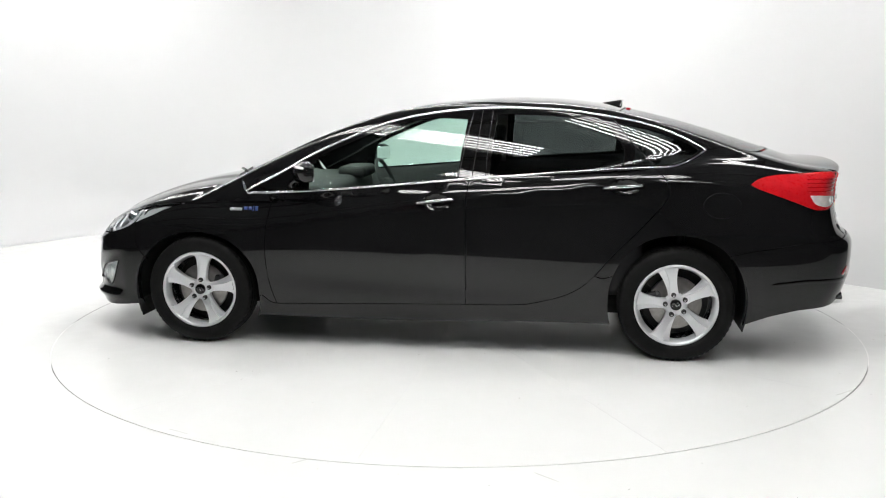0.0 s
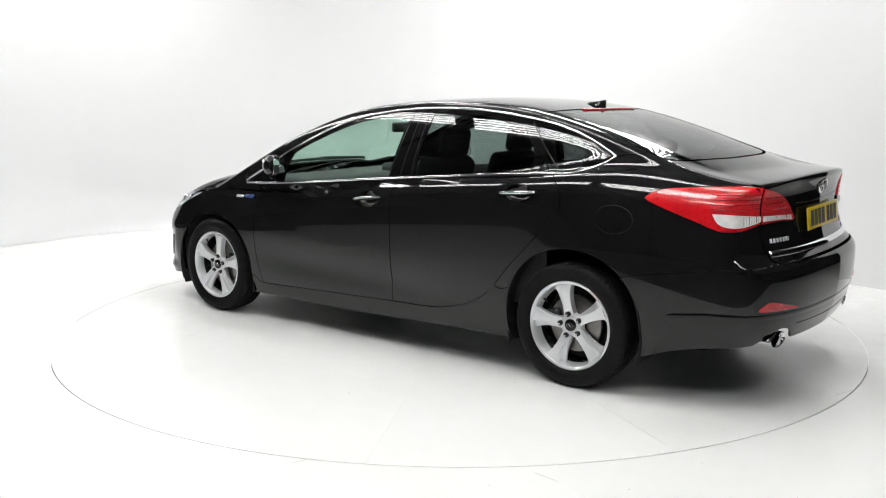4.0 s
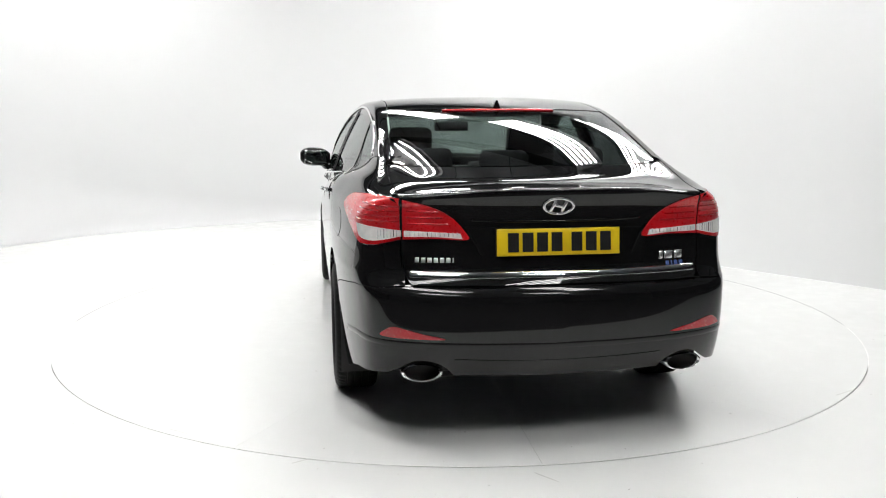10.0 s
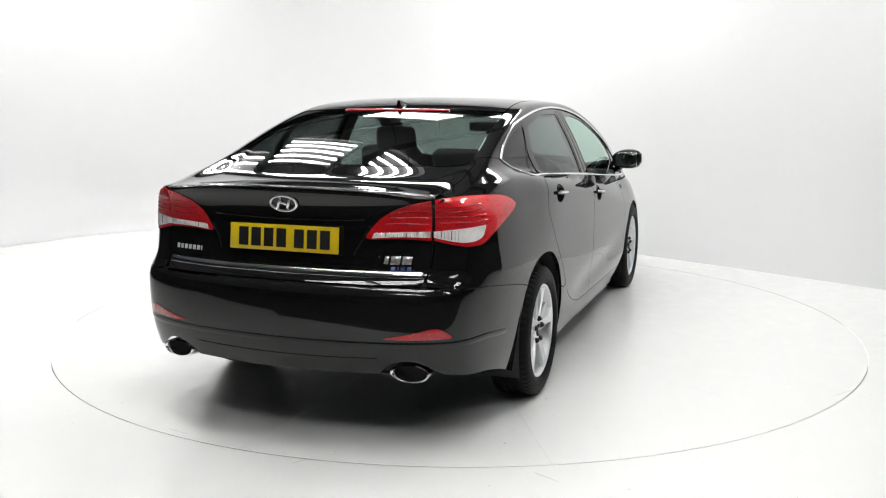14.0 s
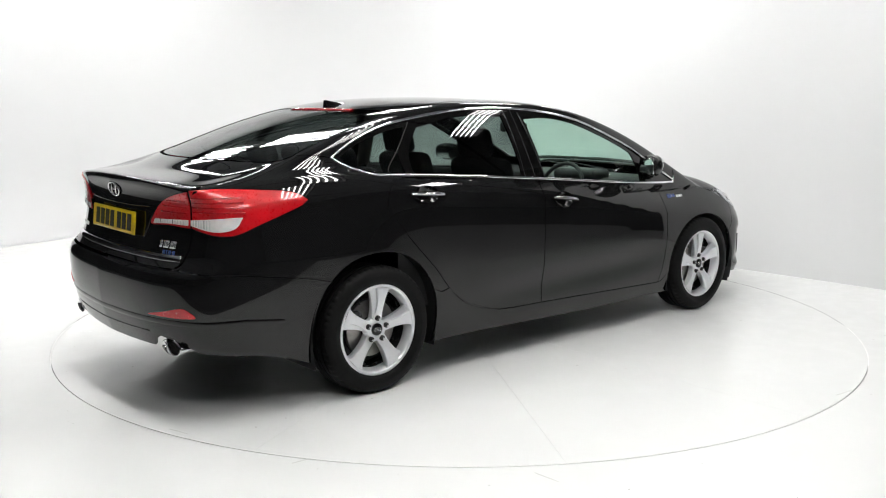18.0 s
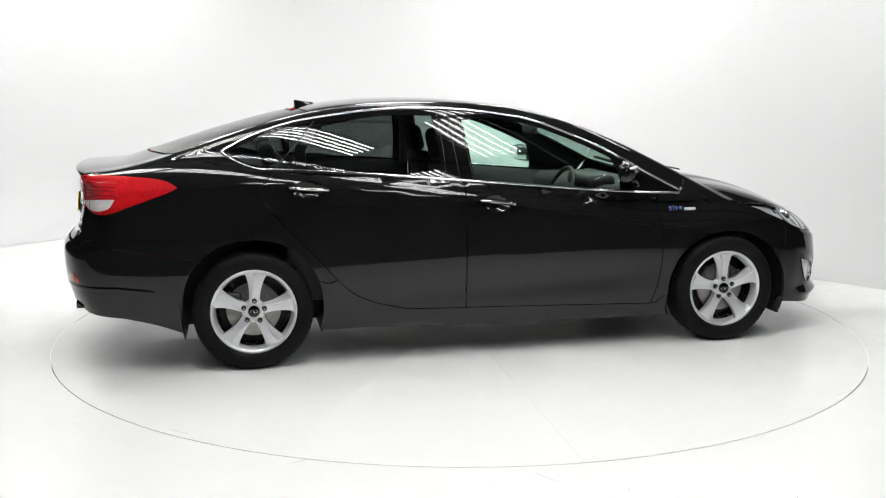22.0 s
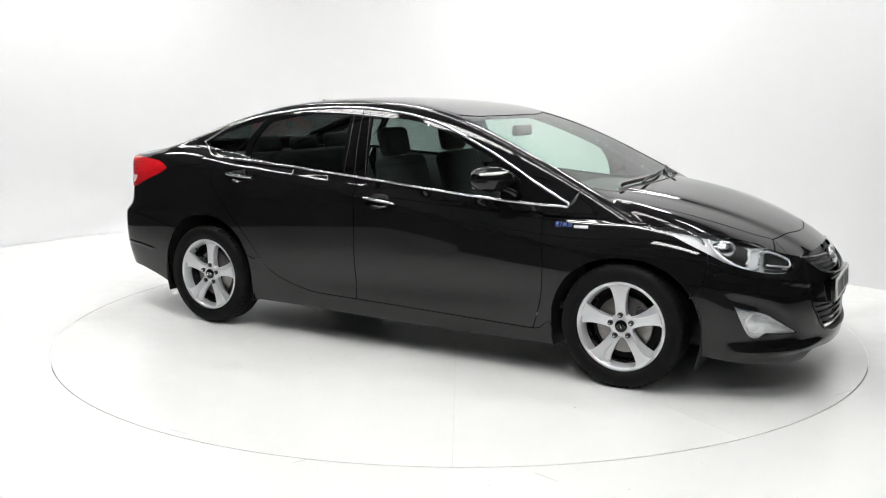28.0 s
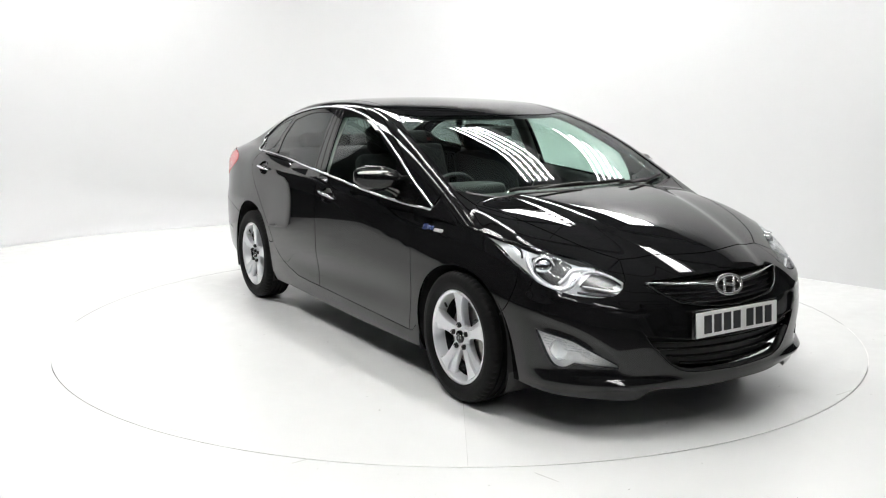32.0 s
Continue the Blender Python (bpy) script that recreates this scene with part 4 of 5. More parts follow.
strip("boot_strip", p, CHROME, car, .034, .010, lift=.003, label="chrome strip along the boot lid's lower edge")
# recess lines round the plate, and the edge of the lid
p = on("rear", *weave([(-.36, .962), (-.2, .956), (0, .955), (.2, .956), (.36, .962)], 8))
strip("lid_swage", p, GLOSS, car, .010, .006)
for s in (1, -1):
    p = on("rear", *weave([(s * .385, .935), (s * .345, .870), (s * .318, .815)], 5))
    strip("plate_recess_edge", p, GLOSS, car, .006, .010, lift=.003)

lamps_out = [o for o in bpy.data.objects if o.name.split(".")[0] == "tail_lamp"]
lamps_in = [o for o in bpy.data.objects if o.name.split(".")[0] == "boot_lamp"]
for ob, s in zip(lamps_out, (1, -1)):
    w = np.array([1, s, 1])
    band = join_edges(on("back", *weave([plane_of("back", on("rear", (.637, .920)))[0], plane_of("back", on("rear", (.72, .928)))[0], plane_of("back", on("side", (-2.13, .935)))[0], plane_of("back", on("side", (-2.07, .935)))[0]], 4)),
                      on("back", *weave([plane_of("back", on("side", (-2.07, .935)))[0], plane_of("back", on("side", (-2.11, .882)))[0], plane_of("back", on("rear", (.745, .868)))[0], plane_of("back", on("rear", (.637, .892)))[0]], 4)))
    v, nn, f = sheet("back", band, .018, .002, lift=.0065, depth=.004)
    me = bpy.data.meshes.new("clear_band")
    me.from_pydata((v * w).tolist(), [], (f if s > 0 else f[:, ::-1]).tolist())
    link_mesh("clear_band", me, CLEAR_LAMP, ob, "clear lower lamp band", nn * w)
    for k in range(7):
        u = k / 6
        q = on("back", *weave([plane_of("back", on("rear", (.655 + .075 * u, .921)))[0], plane_of("back", on("rear", (.655 + .075 * u, .893 - .014 * u)))[0]], 2))
        qn = normals_of(q)
        link_mesh("flute", sweep_mesh("flute", (q + qn * .0068) * w, qn * w, .0035, .003), LAMP_GREY if k in (1, 4) else BADGE_WHITE, ob)
    for k in range(4):
        z = .955 + .021 * k
        p = np.vstack([on("rear", (.650, z), (.70, z)), on("side", (-2.16 + .0 * k, z), (-2.06, z))])
        q = on("back", *weave([plane_of("back", c[None])[0] for c in p], 5))
        qn = normals_of(q)
        me = sweep_mesh("lamp_rib", (q + qn * .0036) * w, qn * w, .006, .0035)
        link_mesh("lamp_rib", me, RED_DARK, ob)
for ob, s in zip(lamps_in, (1, -1)):
    w = np.array([1, s, 1])
    band = on("rear", *np.vstack([weave([(.628, .920), (.52, .916), (.402, .910)], 5), weave([(.392, .885), (.50, .893), (.628, .892)], 5)]))
    v, nn, f = sheet("rear", band, .018, .001, lift=.0105, depth=.004)
    me = bpy.data.meshes.new("clear_band")
    me.from_pydata((v * w).tolist(), [], (f if s > 0 else f[:, ::-1]).tolist())
    link_mesh("clear_band", me, CLEAR_LAMP, ob, "clear lower lamp band", nn * w)
    for k in range(12):
        y = .415 + .017 * k
        q = on("rear", *weave([(y, .913), (y, .896)], 2))
        qn = normals_of(q)
        link_mesh("flute", sweep_mesh("flute", (q + qn * .0108) * w, qn * w, .0035, .003), LAMP_GREY if k % 5 == 2 else BADGE_WHITE, ob)
    for k in range(3):
        z = .948 + .026 * k
        q = on("rear", *weave([(.618, z), (.53, z), (.452 + .02 * k, z)], 5))
        qn = normals_of(q)
        me = sweep_mesh("lamp_rib", (q + qn * .0076) * w, qn * w, .006, .0035)
        link_mesh("lamp_rib", me, RED_DARK, ob)

# reflectors, tail pipes, lower skirt, high brake lamp, aerial
REFL = [(.735, .498), (.700, .530), (.665, .533), (.58, .512), (.478, .490), (.60, .488), (.70, .490)]
panel("reflector", "back", on("rear", *weave(REFL, 4, True)), RED_DARK, car, .02, 0, lift=.003, depth=.008, mirror=True, label="red rear reflector")
p = join_edges(edge("side", (-1.86, .440), (-1.95, .448), (-2.08, .462), n=5), on("back", *weave([plane_of("back", on("side", (-2.08, .462)))[0], plane_of("back", on("rear", (.72, .464)))[0], plane_of("back", on("rear", (.5, .462)))[0], plane_of("back", on("rear", (.25, .458)))[0], (0, .457)], 6)))
p = np.vstack([p, flipped(p[::-1])[1:]])
u = np.linspace(-1, 1, len(p))
strip("bumper_swage", p, GLOSS, car, .030, .005, label="gloss black swage along the rear bumper", lift=-.0012, taper=np.clip((1 - np.abs(u)) / .12, .05, 1))
p = on("rear", *weave([(-.44, .400), (-.2, .392), (0, .390), (.2, .392), (.44, .400)], 6))
strip("skirt_line", p, GLOSS, car, .006, .004)
for s in (1, -1):
    pipe = lathe([(.036, .16), (.040, .02), (.0425, .000), (.0470, -.006), (.0520, -.002), (.0540, .02), (.050, .16)], 48, "x")
    bmesh.ops.scale(pipe, vec=(1, 1.62, .74), verts=pipe.verts)
    tail = part("tail_pipe", moved(pipe, Matrix.Translation((-2.325, s * .567, .336)) @ Matrix.Rotation(radians(s * -6), 4, "Z")), CHROME, car, "oval bright metal tail pipe")
    inner = lathe([(.041, .06), (.0, .06)], 32, "x")
    bmesh.ops.scale(inner, vec=(1, 1.6, .72), verts=inner.verts)
    part("pipe_inside", moved(inner, Matrix.Translation((-2.325, s * .567, .336))), DULL, tail)
    part("pipe_shroud", block((.16, .20, .07), (-2.17, s * .567, .40), .03, 3), DULL, car)
part("skirt_filler", block((.30, 1.10, .05), (-2.10, 0, .335), .02), DULL, car)
p = on("top", *weave([(-1.122, -.30), (-1.132, -.15), (-1.135, 0), (-1.132, .15), (-1.122, .30)], 6))
strip("high_brake_lamp", p, RED_DARK, car, .030, .010, lift=.0005, label="red high-level brake lamp above the rear window")
base = on("top", (-1.05, 0))[0]
bm = bmesh.new()
sec = [(.075, .026, .0), (.050, .026, .012), (.0, .022, .026), (-.035, .022, .038), (-.056, .021, .044), (-.062, .020, .0)]
rows = []
for x, hw, h in sec:
    rows.append([bm.verts.new((x, -hw, 0)), bm.verts.new((x, -hw * .2, h)), bm.verts.new((x, hw * .2, h)), bm.verts.new((x, hw, 0))])
for a, b in zip(rows[:-1], rows[1:]):
    for i in range(3):
        bm.faces.new((a[i], a[i + 1], b[i + 1], b[i]))
bm.faces.new(rows[0])
bm.faces.new(rows[-1][::-1])
bmesh.ops.recalc_face_normals(bm, faces=bm.faces)
part("aerial_fin", moved(smooth(bm, 50), Matrix.Translation((-1.035, 0, base[2] - .002)) @ Matrix.Rotation(radians(-9), 4, "Y")), GLOSS, car, "black shark fin aerial")

# ---- fuel flap, side badges, pillar lines, door handles, mirrors ----
a = np.linspace(0, 2 * math.pi, 40, endpoint=False)
flap = on("side", *[(-1.612 + .098 * math.cos(t), .878 + .068 * math.sin(t)) for t in a])
v, nn, f = sheet("side", flap, .02, .0, lift=.0015, depth=.003)
me = bpy.data.meshes.new("fuel_flap")
me.from_pydata(v.tolist(), [], f.tolist())
link_mesh("fuel_flap", me, PAINT, car, "oval fuel flap", nn)
strip("flap_gap", flap, INK, car, .0035, .0030, True)

for s in (1, -1):
    w = np.array([1, s, 1])
    for i, (x0, x1, h, mat, name) in enumerate([(1.018, 1.036, .030, BADGE_BLUE, "blue badge bar"), (1.043, 1.050, .034, BADGE_BLUE, "blue badge bar"), (1.057, 1.077, .022, BADGE_BLUE, "blue badge bar"), (1.084, 1.106, .022, BADGE_BLUE, "blue badge bar"),
                                                (1.118, 1.192, .018, BADGE_WHITE, "white badge bar")]):
        xm, zm = (x0 + x1) / 2, .812 - (.006 if i == 4 else 0)
        q = on("side", *weave([(x0, zm), (xm, zm), (x1, zm)], 2))
        qn = normals_of(q)
        me = sweep_mesh("badge_bar", (q + qn * .001) * w, qn * w, h, .004, sides=8, flat=6)
        link_mesh("badge_bar", me, mat, car, name)
    for (hx, hz, slope), cup in zip(CUPS, cup_rings):
        v, nn, f = sheet("side", cup, .012, -.003, lift=-.001, depth=0)
        v = v.copy()
        d = np.hypot((v[:, 0] - hx + .004) / .084, (v[:, 2] - hz + .004) / .047)
        v -= nn * (.030 * np.clip(1 - d ** 4, 0, 1))[:, None]
        me = bpy.data.meshes.new("handle_cup")
        me.from_pydata((v * w).tolist(), [], (f if s > 0 else f[:, ::-1]).tolist())
        link_mesh("handle_cup", me, GLOSS, car, "dark handle recess")
        q = on("side", *weave([(hx - .105, hz - slope * -.105 * -1), (hx - .05, hz + slope * -.05), (hx, hz), (hx + .05, hz + slope * .05), (hx + .112, hz + slope * .112)], 5))
        qn = normals_of(q)
        lift = .020 - .016 * np.abs(np.linspace(-1, 1, len(q))) ** 4
        me = sweep_mesh("door_handle", (q + qn * lift[:, None]) * w, qn * w, .024, .016, sides=10, flat=2.4, taper=1 - .35 * np.abs(np.linspace(-1, 1, len(q))) ** 3)
        hd = link_mesh("door_handle", me, PAINT, car, "black door handle with a chrome strip")
        me = sweep_mesh("handle_strip", (q + qn * (lift + .0065)[:, None]) * w, qn * w, .013, .006, sides=8, taper=1 - .5 * np.abs(np.linspace(-1, 1, len(q))) ** 3)
        link_mesh("handle_strip", me, CHROME, hd, "chrome handle strip")
    # B pillar and quarter window dividing lines
    for line, mat, wd in (([(-.290, 1.396), (-.268, 1.2), (-.245, 1.012)], DULL, .004), ([(-.347, 1.380), (-.330, 1.2), (-.322, 1.018)], LAMP_GREY, .003), ([(-.236, 1.372), (-.20, 1.2), (-.168, 1.005)], LAMP_GREY, .004),
                          ([(-1.03, 1.330), (-1.15, 1.19), (-1.255, 1.082)], DULL, .004)):
        q = on("side", *weave(line, 6))
        qn = normals_of(q)
        me = sweep_mesh("pillar_line", (q - qn * .0035) * w, qn * w, wd, .003)
        link_mesh("pillar_line", me, mat, car)
    # mirror: an angular shell swept back towards its tip, the glass set in its rear face
    bm = bmesh.new()
    rows = []
    for u, top, low, back, ahead in ((-1.0, .018, -.048, -.030, .030), (-.82, .040, -.060, -.044, .052), (-.45, .058, -.066, -.048, .068), (0, .068, -.068, -.048, .074), (.45, .068, -.064, -.046, .068), (.80, .058, -.050, -.042, .050), (1.0, .038, -.018, -.030, .020)):
        yy, xo = u * .107, -.048 * u
        rows.append([bm.verts.new((back + xo + .0, yy, low * .75)), bm.verts.new((back + xo, yy, top * .78)), bm.verts.new((back * .45 + xo, yy, top)), bm.verts.new((ahead * .35 + xo, yy, top * .96)), bm.verts.new((ahead * .85 + xo, yy, top * .55)),
                     bm.verts.new((ahead + xo, yy, (top + low) / 2)), bm.verts.new((ahead * .72 + xo, yy, low * .72)), bm.verts.new((ahead * .1 + xo, yy, low))])
    for p0, p1 in zip(rows[:-1], rows[1:]):
        for i in range(8):
            bm.faces.new((p0[i], p0[(i + 1) % 8], p1[(i + 1) % 8], p1[i]))
    bm.faces.new(rows[0])
    bm.faces.new(rows[-1][::-1])
    bmesh.ops.recalc_face_normals(bm, faces=bm.faces)
    bmesh.ops.bevel(bm, geom=list(bm.edges), offset=.005, segments=2, affect="EDGES", profile=.5)
    at = Matrix.Translation((.704, s * .943, 1.035)) @ Matrix.Diagonal((1, s, 1, 1))
    mx = part("mirror", moved(smooth(bm, 50), at), PAINT, car, "black door mirror with a clear indicator strip")
    if s < 0:
        mx.data.flip_normals()
    gl = block((.006, .170, .094), (-.046, 0, .001), .0028, 2, Matrix.Rotation(radians(24), 4, "Z"))
    part("mirror_glass", moved(gl, at), CHROME, mx, "silvered mirror glass")
    q = weave([(-.052, .104, .022), (-.020, .094, .030), (.020, .068, .034), (.046, .030, .036), (.062, -.020, .034), (.070, -.050, .030)], 5)
    me = sweep_mesh("indicator", (q + np.array([.704, .943, 1.035])) * w, np.tile([.7, .7 * s, .2], (len(q), 1)), .017, .012, sides=8, taper=np.interp(np.linspace(0, 1, len(q)), [0, .2, .8, 1], [.6, 1, 1, .4]))
    link_mesh("indicator", me, CLEAR_LAMP, mx, "clear indicator strip")
    arm = weave([(.79, .862, .955), (.775, .880, .972), (.745, .905, .990)], 5)
    me = sweep_mesh("mirror_arm", arm * w, np.tile([0, 0, 1.], (len(arm), 1)), .075, .045, sides=10, taper=np.linspace(1, .8, len(arm)))
    link_mesh("mirror_arm", me, GLOSS, mx)

# ---- wipers and scuttle ----
for pts_b, pts_a in (([(1.235, -.47), (1.262, -.20), (1.255, .06), (1.205, .33)], [(1.318, -.36), (1.290, -.20), (1.262, -.02)]), ([(1.270, .24), (1.215, .46), (1.145, .66)], [(1.318, .28), (1.28, .36), (1.215, .48)])):
    strip("wiper_blade", on("top", *weave(pts_b, 8)), DULL, car, .012, .020, lift=.012, label="black wiper blade")
    strip("wiper_arm", on("top", *weave(pts_a, 8)), DULL, car, .020, .010, lift=.022, label="black wiper arm")
q = cowl[3:-3]
q = np.vstack([q[::-1], flipped(q)[1:]])
strip("scuttle", q, DULL, car, .050, .012, lift=-.006, label="black plastic scuttle under the windscreen")

# ---- cabin ----
dash = block((.52, 1.36, .26), (.93, 0, .80), .07, 4)
part("dashboard", dash, CABIN, car, "dark grey dashboard")
part("instrument_hood", block((.20, .36, .08), (.72, -.36, .945), .035, 3), CABIN, car)
part("centre_console", block((.9, .24, .30), (.28, 0, .50), .05, 3), CABIN, car)
ringp = np.array([(0, .178 * math.cos(t), .178 * math.sin(t)) for t in a])
me = sweep_mesh("steering_wheel", ringp, np.tile([1., 0, 0], (40, 1)), .026, .028, True)
sw = link_mesh("steering_wheel", me, CABIN, car, "black three-spoke steering wheel")
sw.matrix_basis = Matrix.Translation((.50, -.37, .86)) @ Matrix.Rotation(radians(24), 4, "Y")
part("boss", block((.05, .13, .10), (.01, 0, -.01), .02), CABIN, sw)
for ang in (0, 180, 270):
    part("spoke", block((.018, .12, .035), (.005, .10 * math.cos(radians(ang)), .10 * math.sin(radians(ang))), .006, 2, Matrix.Rotation(radians(ang), 4, "X")), CABIN, sw)


def car_seat(x, y, name, width=.50):
    cushion = block((.52, width, .16), (x + .12, y, .50), .06, 4, Matrix.Rotation(radians(-8), 4, "Y"))
    ob = part(name, cushion, SEAT, car, "dark cloth car seat with a head restraint")
    part("backrest", block((.13, width * .94, .62), (x - .20, y, .80), .055, 4, Matrix.Rotation(radians(-17), 4, "Y")), SEAT, ob)
    part("head_restraint", block((.09, .27, .18), (x - .325, y, 1.185), .045, 4, Matrix.Rotation(radians(-12), 4, "Y")), SEAT, ob)
    for s in (-.06, .06):
        part("post", block((.012, .012, .12), (x - .305, y + s, 1.09), .004, 1, Matrix.Rotation(radians(-12), 4, "Y")), CHROME, ob)
    return ob


for y in (-.37, .37):
    car_seat(.05, y, "front_seat")
bench = part("rear_bench", block((.52, 1.28, .18), (-.82, 0, .52), .06, 4, Matrix.Rotation(radians(-8), 4, "Y")), SEAT, car, "dark cloth rear bench seat")
part("backrest", block((.15, 1.28, .60), (-1.14, 0, .81), .055, 4, Matrix.Rotation(radians(-22), 4, "Y")), SEAT, bench)
for y in (-.40, 0, .40):
    part("head_restraint", block((.09, .26, .13 if y else .10), (-1.28, y, 1.135), .04, 4, Matrix.Rotation(radians(-18), 4, "Y")), SEAT, bench)
part("parcel_shelf", block((.56, 1.26, .03), (-1.58, 0, 1.045), .01), CABIN, car)
part("cabin_floor", block((2.5, 1.5, .04), (-.2, 0, .36), .01), CABIN, car)
part("bulkhead", block((.05, 1.45, .62), (1.12, 0, .62), .02), CABIN, car)
part("boot_bulkhead", block((.05, 1.35, .62), (-1.42, 0, .72), .02), CABIN, car)
part("mirror_inside", block((.035, .24, .065), (.43, 0, 1.255), .015, 3), CABIN, car, "inside rear-view mirror")
for s in (1, -1):
    w = np.array([1, s, 1])
    for run, zt in (((-.22, .90), 0), ((-1.20, -.24), 0)):
        xs = np.linspace(*run, 10)
        v = []
        for x in xs:
            yb = float(on("side", (x, float(BELT(x)) - .03))[0][1]) - .055
            v += [(x, (yb + .035) * s, float(BELT(x)) - .004), (x, yb * s, float(BELT(x)) - .02), (x, (yb - .02) * s, .75), (x, (yb + .0) * s, .38)]
        f = [(i * 4 + k, i * 4 + k + 1, i * 4 + k + 5, i * 4 + k + 4) for i in range(9) for k in range(3)]
        me = bpy.data.meshes.new("door_card")
        me.from_pydata(v, [], f)
        link_mesh("door_card", me, CABIN, car, "dark door lining")
    # inner faces of the pillars
    q = on("side", *weave([(-.27, 1.37), (-.255, 1.2), (-.24, 1.0)], 6))
    qn = normals_of(q)
    me = sweep_mesh("inner_pillar", (q - qn * .030) * w, qn * w, .11, .03, sides=8, flat=4)
    link_mesh("inner_pillar", me, LINING, car)
hl = sheet("fan", both(join_edges(screen_top[::-1], roof_side, back_top)), .06, .02, lift=-.035, depth=0)
me = bpy.data.meshes.new("headlining")
me.from_pydata(hl[0].tolist(), [], hl[2].tolist())
link_mesh("headlining", me, LINING, car, "pale headlining")

# ---- lamps over the stage ----
LAMP_Z = 3.40


def lamp_bank(x, y, turn, count=5, pitch=.088, length=1.5):
    """One hung fitting: five bright tubes side by side in a shallow tray, on two wires."""
    ob = tagged(new("strip_light"), "hung fluorescent light fitting with five long white tubes", "strip light", "strip lights over the stage", "thing")
    ob.matrix_basis = pose(x, y, LAMP_Z, 0, 0, turn)
    w = count * pitch
    part("tray", block((length + .08, w + .04, .03), (0, 0, .055), .008), LAMP_HOUSING, ob)
    # unseen flanges, added to hold the tubes' sideways light off the walls
    for s in (-1, 1):
        part("light_guard", block((length + .08, .006, .075), (0, s * (w / 2 + .022), .010), 0), LAMP_HOUSING, ob)
    for i in range(count):
        part("tube", block((length, .026, .024), (0, (i - (count - 1) / 2) * pitch, .022), .011), TUBE, ob, "glowing white tube")
    for s in (-1, 1):
        part("hanger", block((.008, .008, ROOF_Z - LAMP_Z + .058), (s * length * .35, 0, (ROOF_Z - LAMP_Z + .062 + .126) / 2 - .001), 0), BEAM, ob)


ROOF_Z = 5.2
# (-.5, -4.70) and (-4.2, 2.2) are added fill for front floor and left wall
for x, y, turn in ((-.6, 2.95, -50), (-.5, -4.70, -45), (.97, 1.80, -50), (1.95, 2.40, -62), (-1.75, 1.85, -48), (-.45, .25, -55), (2.55, -.45, -50), (.35, -1.20, -48), (1.25, -2.55, -45), (-.45, -2.85, -35), (1.75, -4.60, -45),
                   (-2.75, -.35, -50), (-1.65, -1.75, -48), (-3.6, .6, -56), (-4.2, 2.2, -56), (-3.1, 3.1, -56)):
    lamp_bank(x, y, turn)

# ---- the hall ----
R_TABLE = 2.511


def ring_sheet(name, r0, r1, z, mat, n=160, outer=None):
    v, f = [], []
    for i in range(n):
        a = 2 * math.pi * i / n
        c, s = math.cos(a), math.sin(a)
        v.append((r0 * c, r0 * s, z))
        k = r1 if outer is None else outer(a)
        v.append((k * c, k * s, z))
    for i in range(n):
        j = (i + 1) % n
        f.append((2 * i, 2 * i + 1, 2 * j + 1, 2 * j))
    me = bpy.data.meshes.new(name)
    me.from_pydata(v, [], f)
    me.materials.append(mat)
    return new(name, me)


def stage_edge(a):
    """Reach of the white floor by direction: to the walls, and to a straight edge behind the camera."""
    c, d = math.cos(a), math.sin(a)
    return min(6.2, 3.5 / -d if d < 0 else 99)


floor = tagged(ring_sheet("floor", R_TABLE + .0025, 30, 0, FLOOR, 256, stage_edge), "white painted glossy studio floor", "floor", kind="structure")
slot = tagged(ring_sheet("floor_slot", R_TABLE - .03, R_TABLE + .03, -.02, GROUT, 160), "dark slot round the turntable", "floor", kind="structure")

turntable = tagged(new("turntable"), "round white turntable flush with the floor", "turntable", kind="structure")
SEAM0 = 28.4
for k in range(12):
    a0, a1 = radians(SEAM0 + 30 * k), radians(SEAM0 + 30 * k + 30)
    g = .0003
    bm = bmesh.new()
    rim = [a0 + g / R_TABLE + (a1 - a0 - 2 * g / R_TABLE) * i / 24 for i in range(25)]
    top = [bm.verts.new((.001 * math.cos((a0 + a1) / 2), .001 * math.sin((a0 + a1) / 2), 0))] + [bm.verts.new(((R_TABLE - .0025) * math.cos(a), (R_TABLE - .0025) * math.sin(a), 0)) for a in rim]
    low = [bm.verts.new((v.co.x, v.co.y, -.02)) for v in top]
    bm.faces.new(top)
    for i in range(len(top)):
        j = (i + 1) % len(top)
        bm.faces.new((top[j], top[i], low[i], low[j]))
    part("panel", bm, FLOOR, turntable)
bed = lathe([(0, -.0205), (R_TABLE - .004, -.0205), (R_TABLE - .004, -.06), (0, -.06)], 96, "z")
part("bed", bed, GROUT, turntable)

# scuffs and specks on the paint
def specks(name, spots, parent):
    bm = bmesh.new()
    rnd = random.Random(7)
    for x, y, r in spots:
        ring = [bm.verts.new((x + r * rnd.uniform(.5, 1.2) * math.cos(a), y + r * rnd.uniform(.5, 1.2) * math.sin(a), .0006)) for a in np.linspace(0, 2 * math.pi, 7, endpoint=False)]
        bm.faces.new(ring)
    ob = part(name, bm, GRIME, parent, "small grey scuffs on the white paint")
    return tagged(ob, "small grey scuffs on the white paint", "scuffs" if parent is None else "", kind="stuff")


rnd = random.Random(3)
specks("scuffs", [(r * math.cos(a), r * math.sin(a), rnd.choice((.003, .004, .006))) for r, a in [(rnd.uniform(.4, 2.46), rnd.uniform(0, 6.28)) for _ in range(60)]], turntable)
specks("floor_scuffs", [(r * math.cos(a), r * math.sin(a), rnd.choice((.003, .004, .006))) for r, a in [(rnd.uniform(2.56, 3.6), rnd.uniform(3.3, 6.2)) for _ in range(40)]], None)

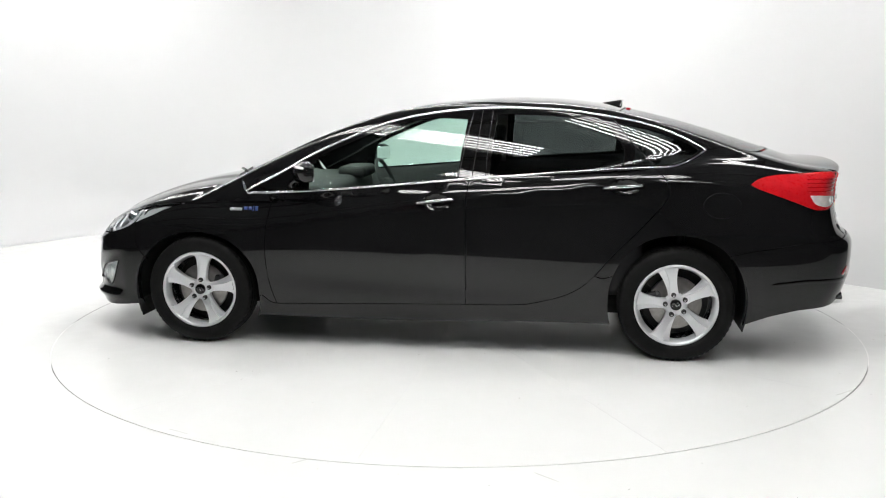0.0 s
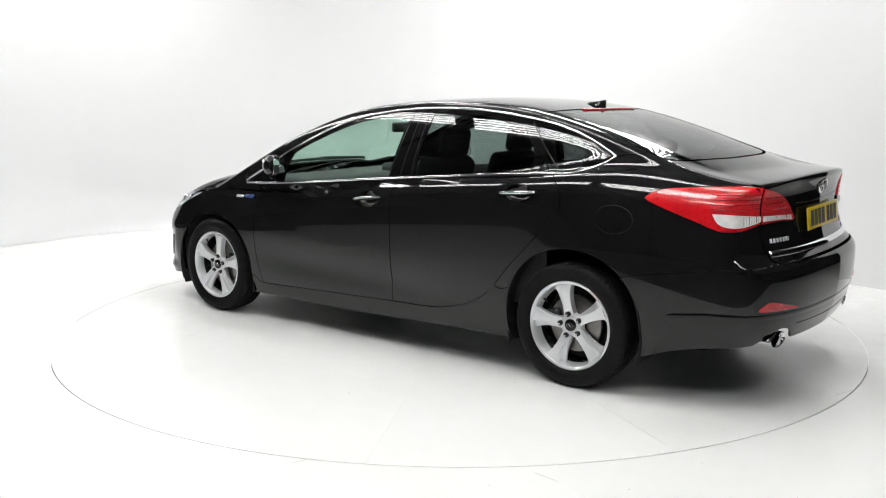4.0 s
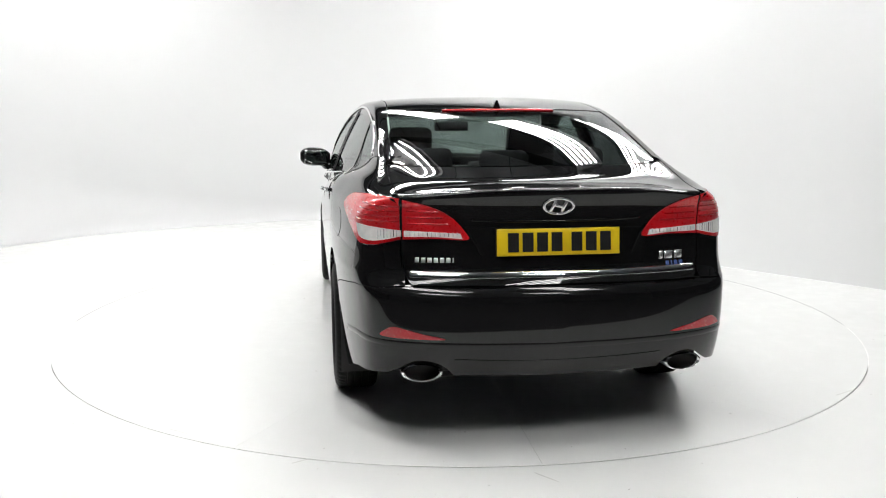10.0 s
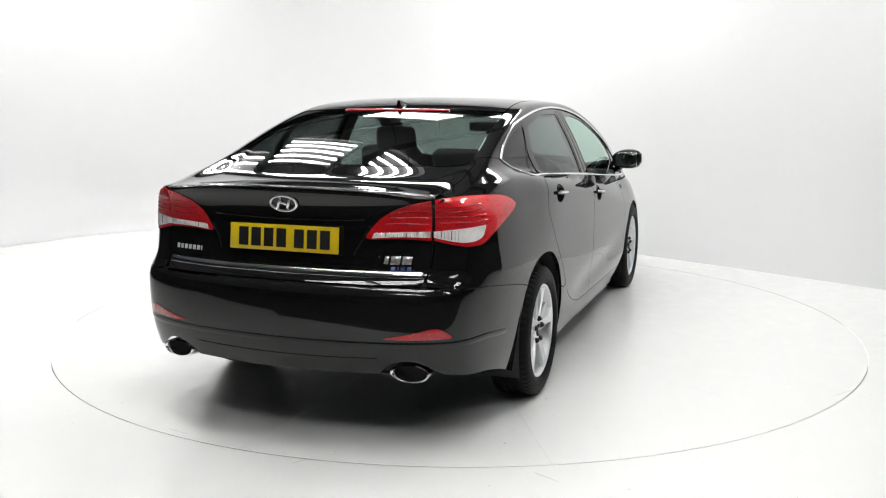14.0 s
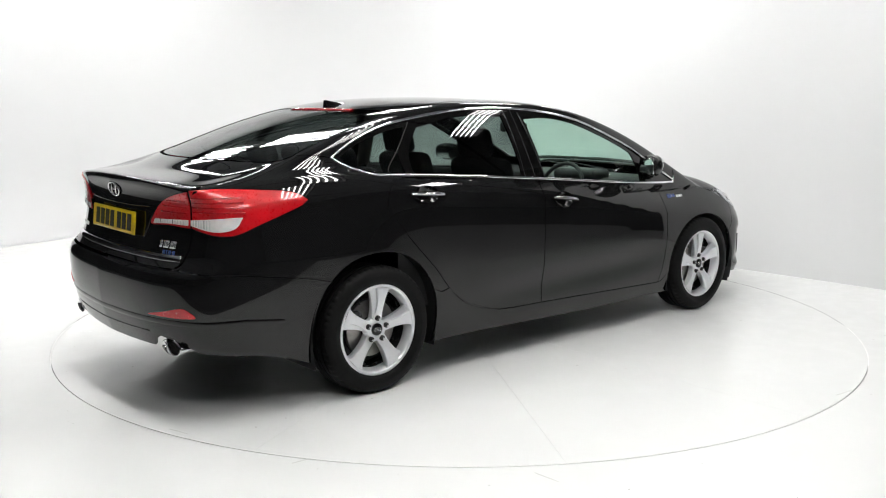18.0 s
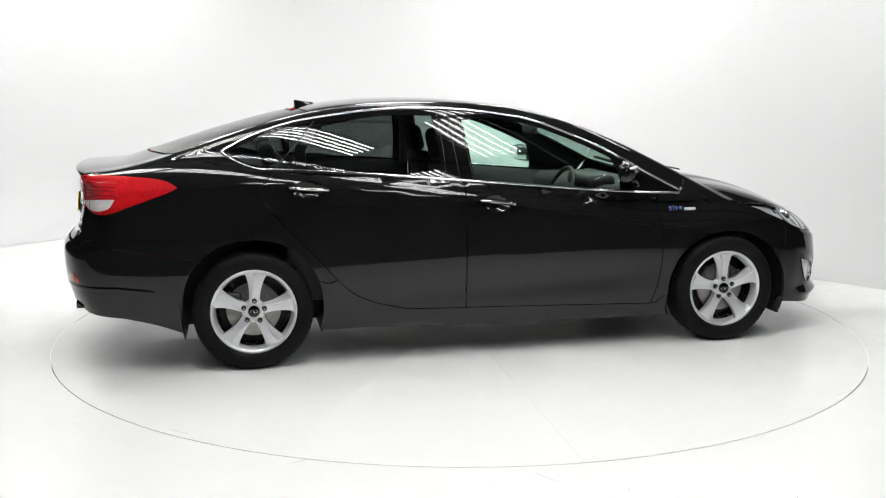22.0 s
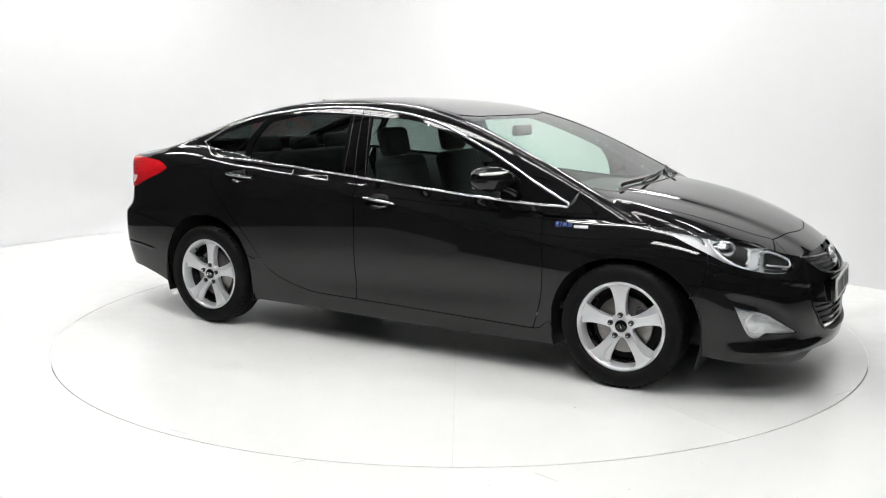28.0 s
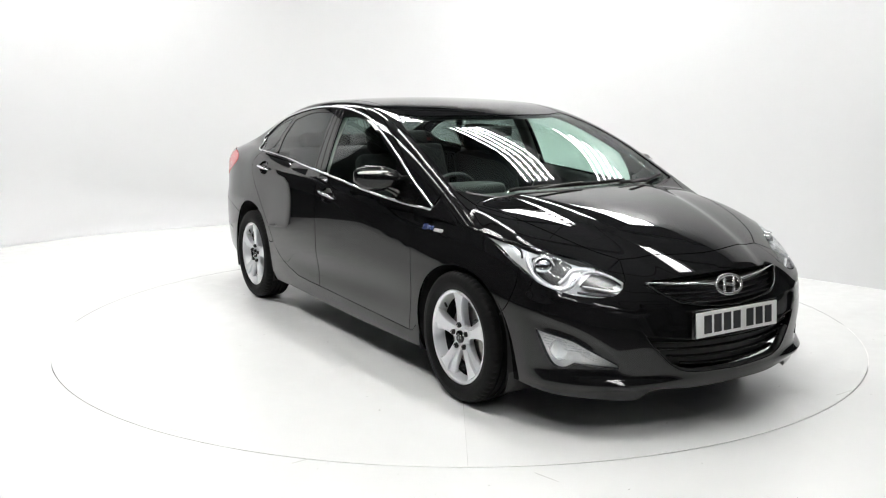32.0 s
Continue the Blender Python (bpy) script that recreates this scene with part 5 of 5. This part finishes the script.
# fine joints in the floor outside the turntable
for (x0, y0), (x1, y1) in [((-0.663, -2.48), (-0.596, -2.432)), ((0.308, -2.56), (0.392, -2.644)), ((-1.277, -2.109), (-1.181, -2.163)), ((1.881, -1.594), (2.003, -1.504))]:
    d = Vector((y0 - y1, x1 - x0, 0)).normalized() * .0015
    bm = bmesh.new()
    bm.faces.new([bm.verts.new((x + k * d.x, y + k * d.y, .0005)) for x, y, k in ((x0, y0, 1), (x0, y0, -1), (x1, y1, -1), (x1, y1, 1))])
    bmesh.ops.recalc_face_normals(bm, faces=bm.faces)
    tagged(part("floor_joint", bm, GRIME, None), "fine grey joint line in the white floor", "floor joint", "floor joints", "structure")

# wall: one sheet round the stage, sharp at its foot on one side and with a small cove on the other
def wall_sheet(name, path, height, coves, mat, label):
    """A wall along a path of floor points; coves: the radius at the foot along the path."""
    p = weave(path, 14)
    t = np.gradient(p, axis=0)
    t /= np.linalg.norm(t, axis=1, keepdims=True)
    nrm = np.stack([-t[:, 1], t[:, 0]], 1)
    cove = np.interp(np.linspace(0, 1, len(p)), np.linspace(0, 1, len(coves)), coves)
    v, f = [], []
    for (x, y), (nx, ny), r in zip(p, nrm, cove):
        prof = [(r * (1 - math.sin(a)), r * (1 - math.cos(a))) for a in np.linspace(0, math.pi / 2, 10)] + [(0, h) for h in np.linspace(r + .2, height, 8)]
        m = len(prof)
        v += [(x + nx * inn, y + ny * inn, h + .002) for inn, h in prof]
    for i in range(len(p) - 1):
        for j in range(m - 1):
            a = i * m + j
            f.append((a, a + 1, a + m + 1, a + m))
    me = bpy.data.meshes.new(name)
    me.from_pydata(v, [], f)
    for q in me.polygons:
        q.use_smooth = True
    me.materials.append(mat)
    ob = new(name, me)
    sol = ob.modifiers.new("thickness", "SOLIDIFY")
    sol.thickness, sol.offset = .12, -1
    return tagged(ob, label, "wall", kind="structure")


wall_sheet("wall", [(3.9, .27), (3.2, .97), (2.2, 1.97), (1.35, 2.80), (.55, 3.65), (-.3, 4.50), (-1.15, 4.95), (-2.1, 4.95), (-3.2, 4.48), (-4.2, 4.00), (-5.0, 3.30), (-5.25, 2.90)], 3.3,
           [.004, .004, .004, .004, .0076, .028, .082, .2, .35, .56, .76, .9], WALL, "white seamless studio wall curving round the stage")

# the dark hall behind: roof sheets on beams, walls, concrete floor
def slab(name, size, at, mat, label, category):
    ob = part(name, block(size, at, 0), mat, None, label)
    return tagged(ob, label, category, kind="structure")


slab("hall_floor", (26, 22, .1), (0, -1.5, -.12), DARK_WALL, "dark concrete hall floor", "floor")
slab("hall_wall_front", (26, .2, 5.4), (0, -11.5, 2.6), DARK_WALL, "dark hall wall behind the camera", "wall")
slab("hall_wall_back", (26, .2, 5.4), (0, 8.5, 2.6), DARK_WALL, "dark hall wall behind the stage", "wall")
slab("hall_wall_left", (.2, 20, 5.4), (-10.5, -1.5, 2.6), DARK_WALL, "dark hall side wall", "wall")
slab("hall_wall_right", (.2, 20, 5.4), (10.5, -1.5, 2.6), DARK_WALL, "dark hall side wall", "wall")
slab("ceiling", (21, 20, .08), (0, -1.5, ROOF_Z + .16), ROOF_STEEL, "grey profiled sheet hall roof", "ceiling")
for k in range(9):
    ob = part("roof_beam", block((21, .09, .16), (0, -10.0 + 2.2 * k, ROOF_Z + .04), .01), BEAM, None)
    tagged(ob, "grey steel roof purlin under the hall roof", "roof beam", "roof beams", "structure")

def motions():
    walk(car, [(t, car_pose(t)) for t in range(0, 33)])
    walk(turntable, [(t, pose(0, 0, 0, 0, 0, angle_at(t))) for t in range(0, 33)])


motions()
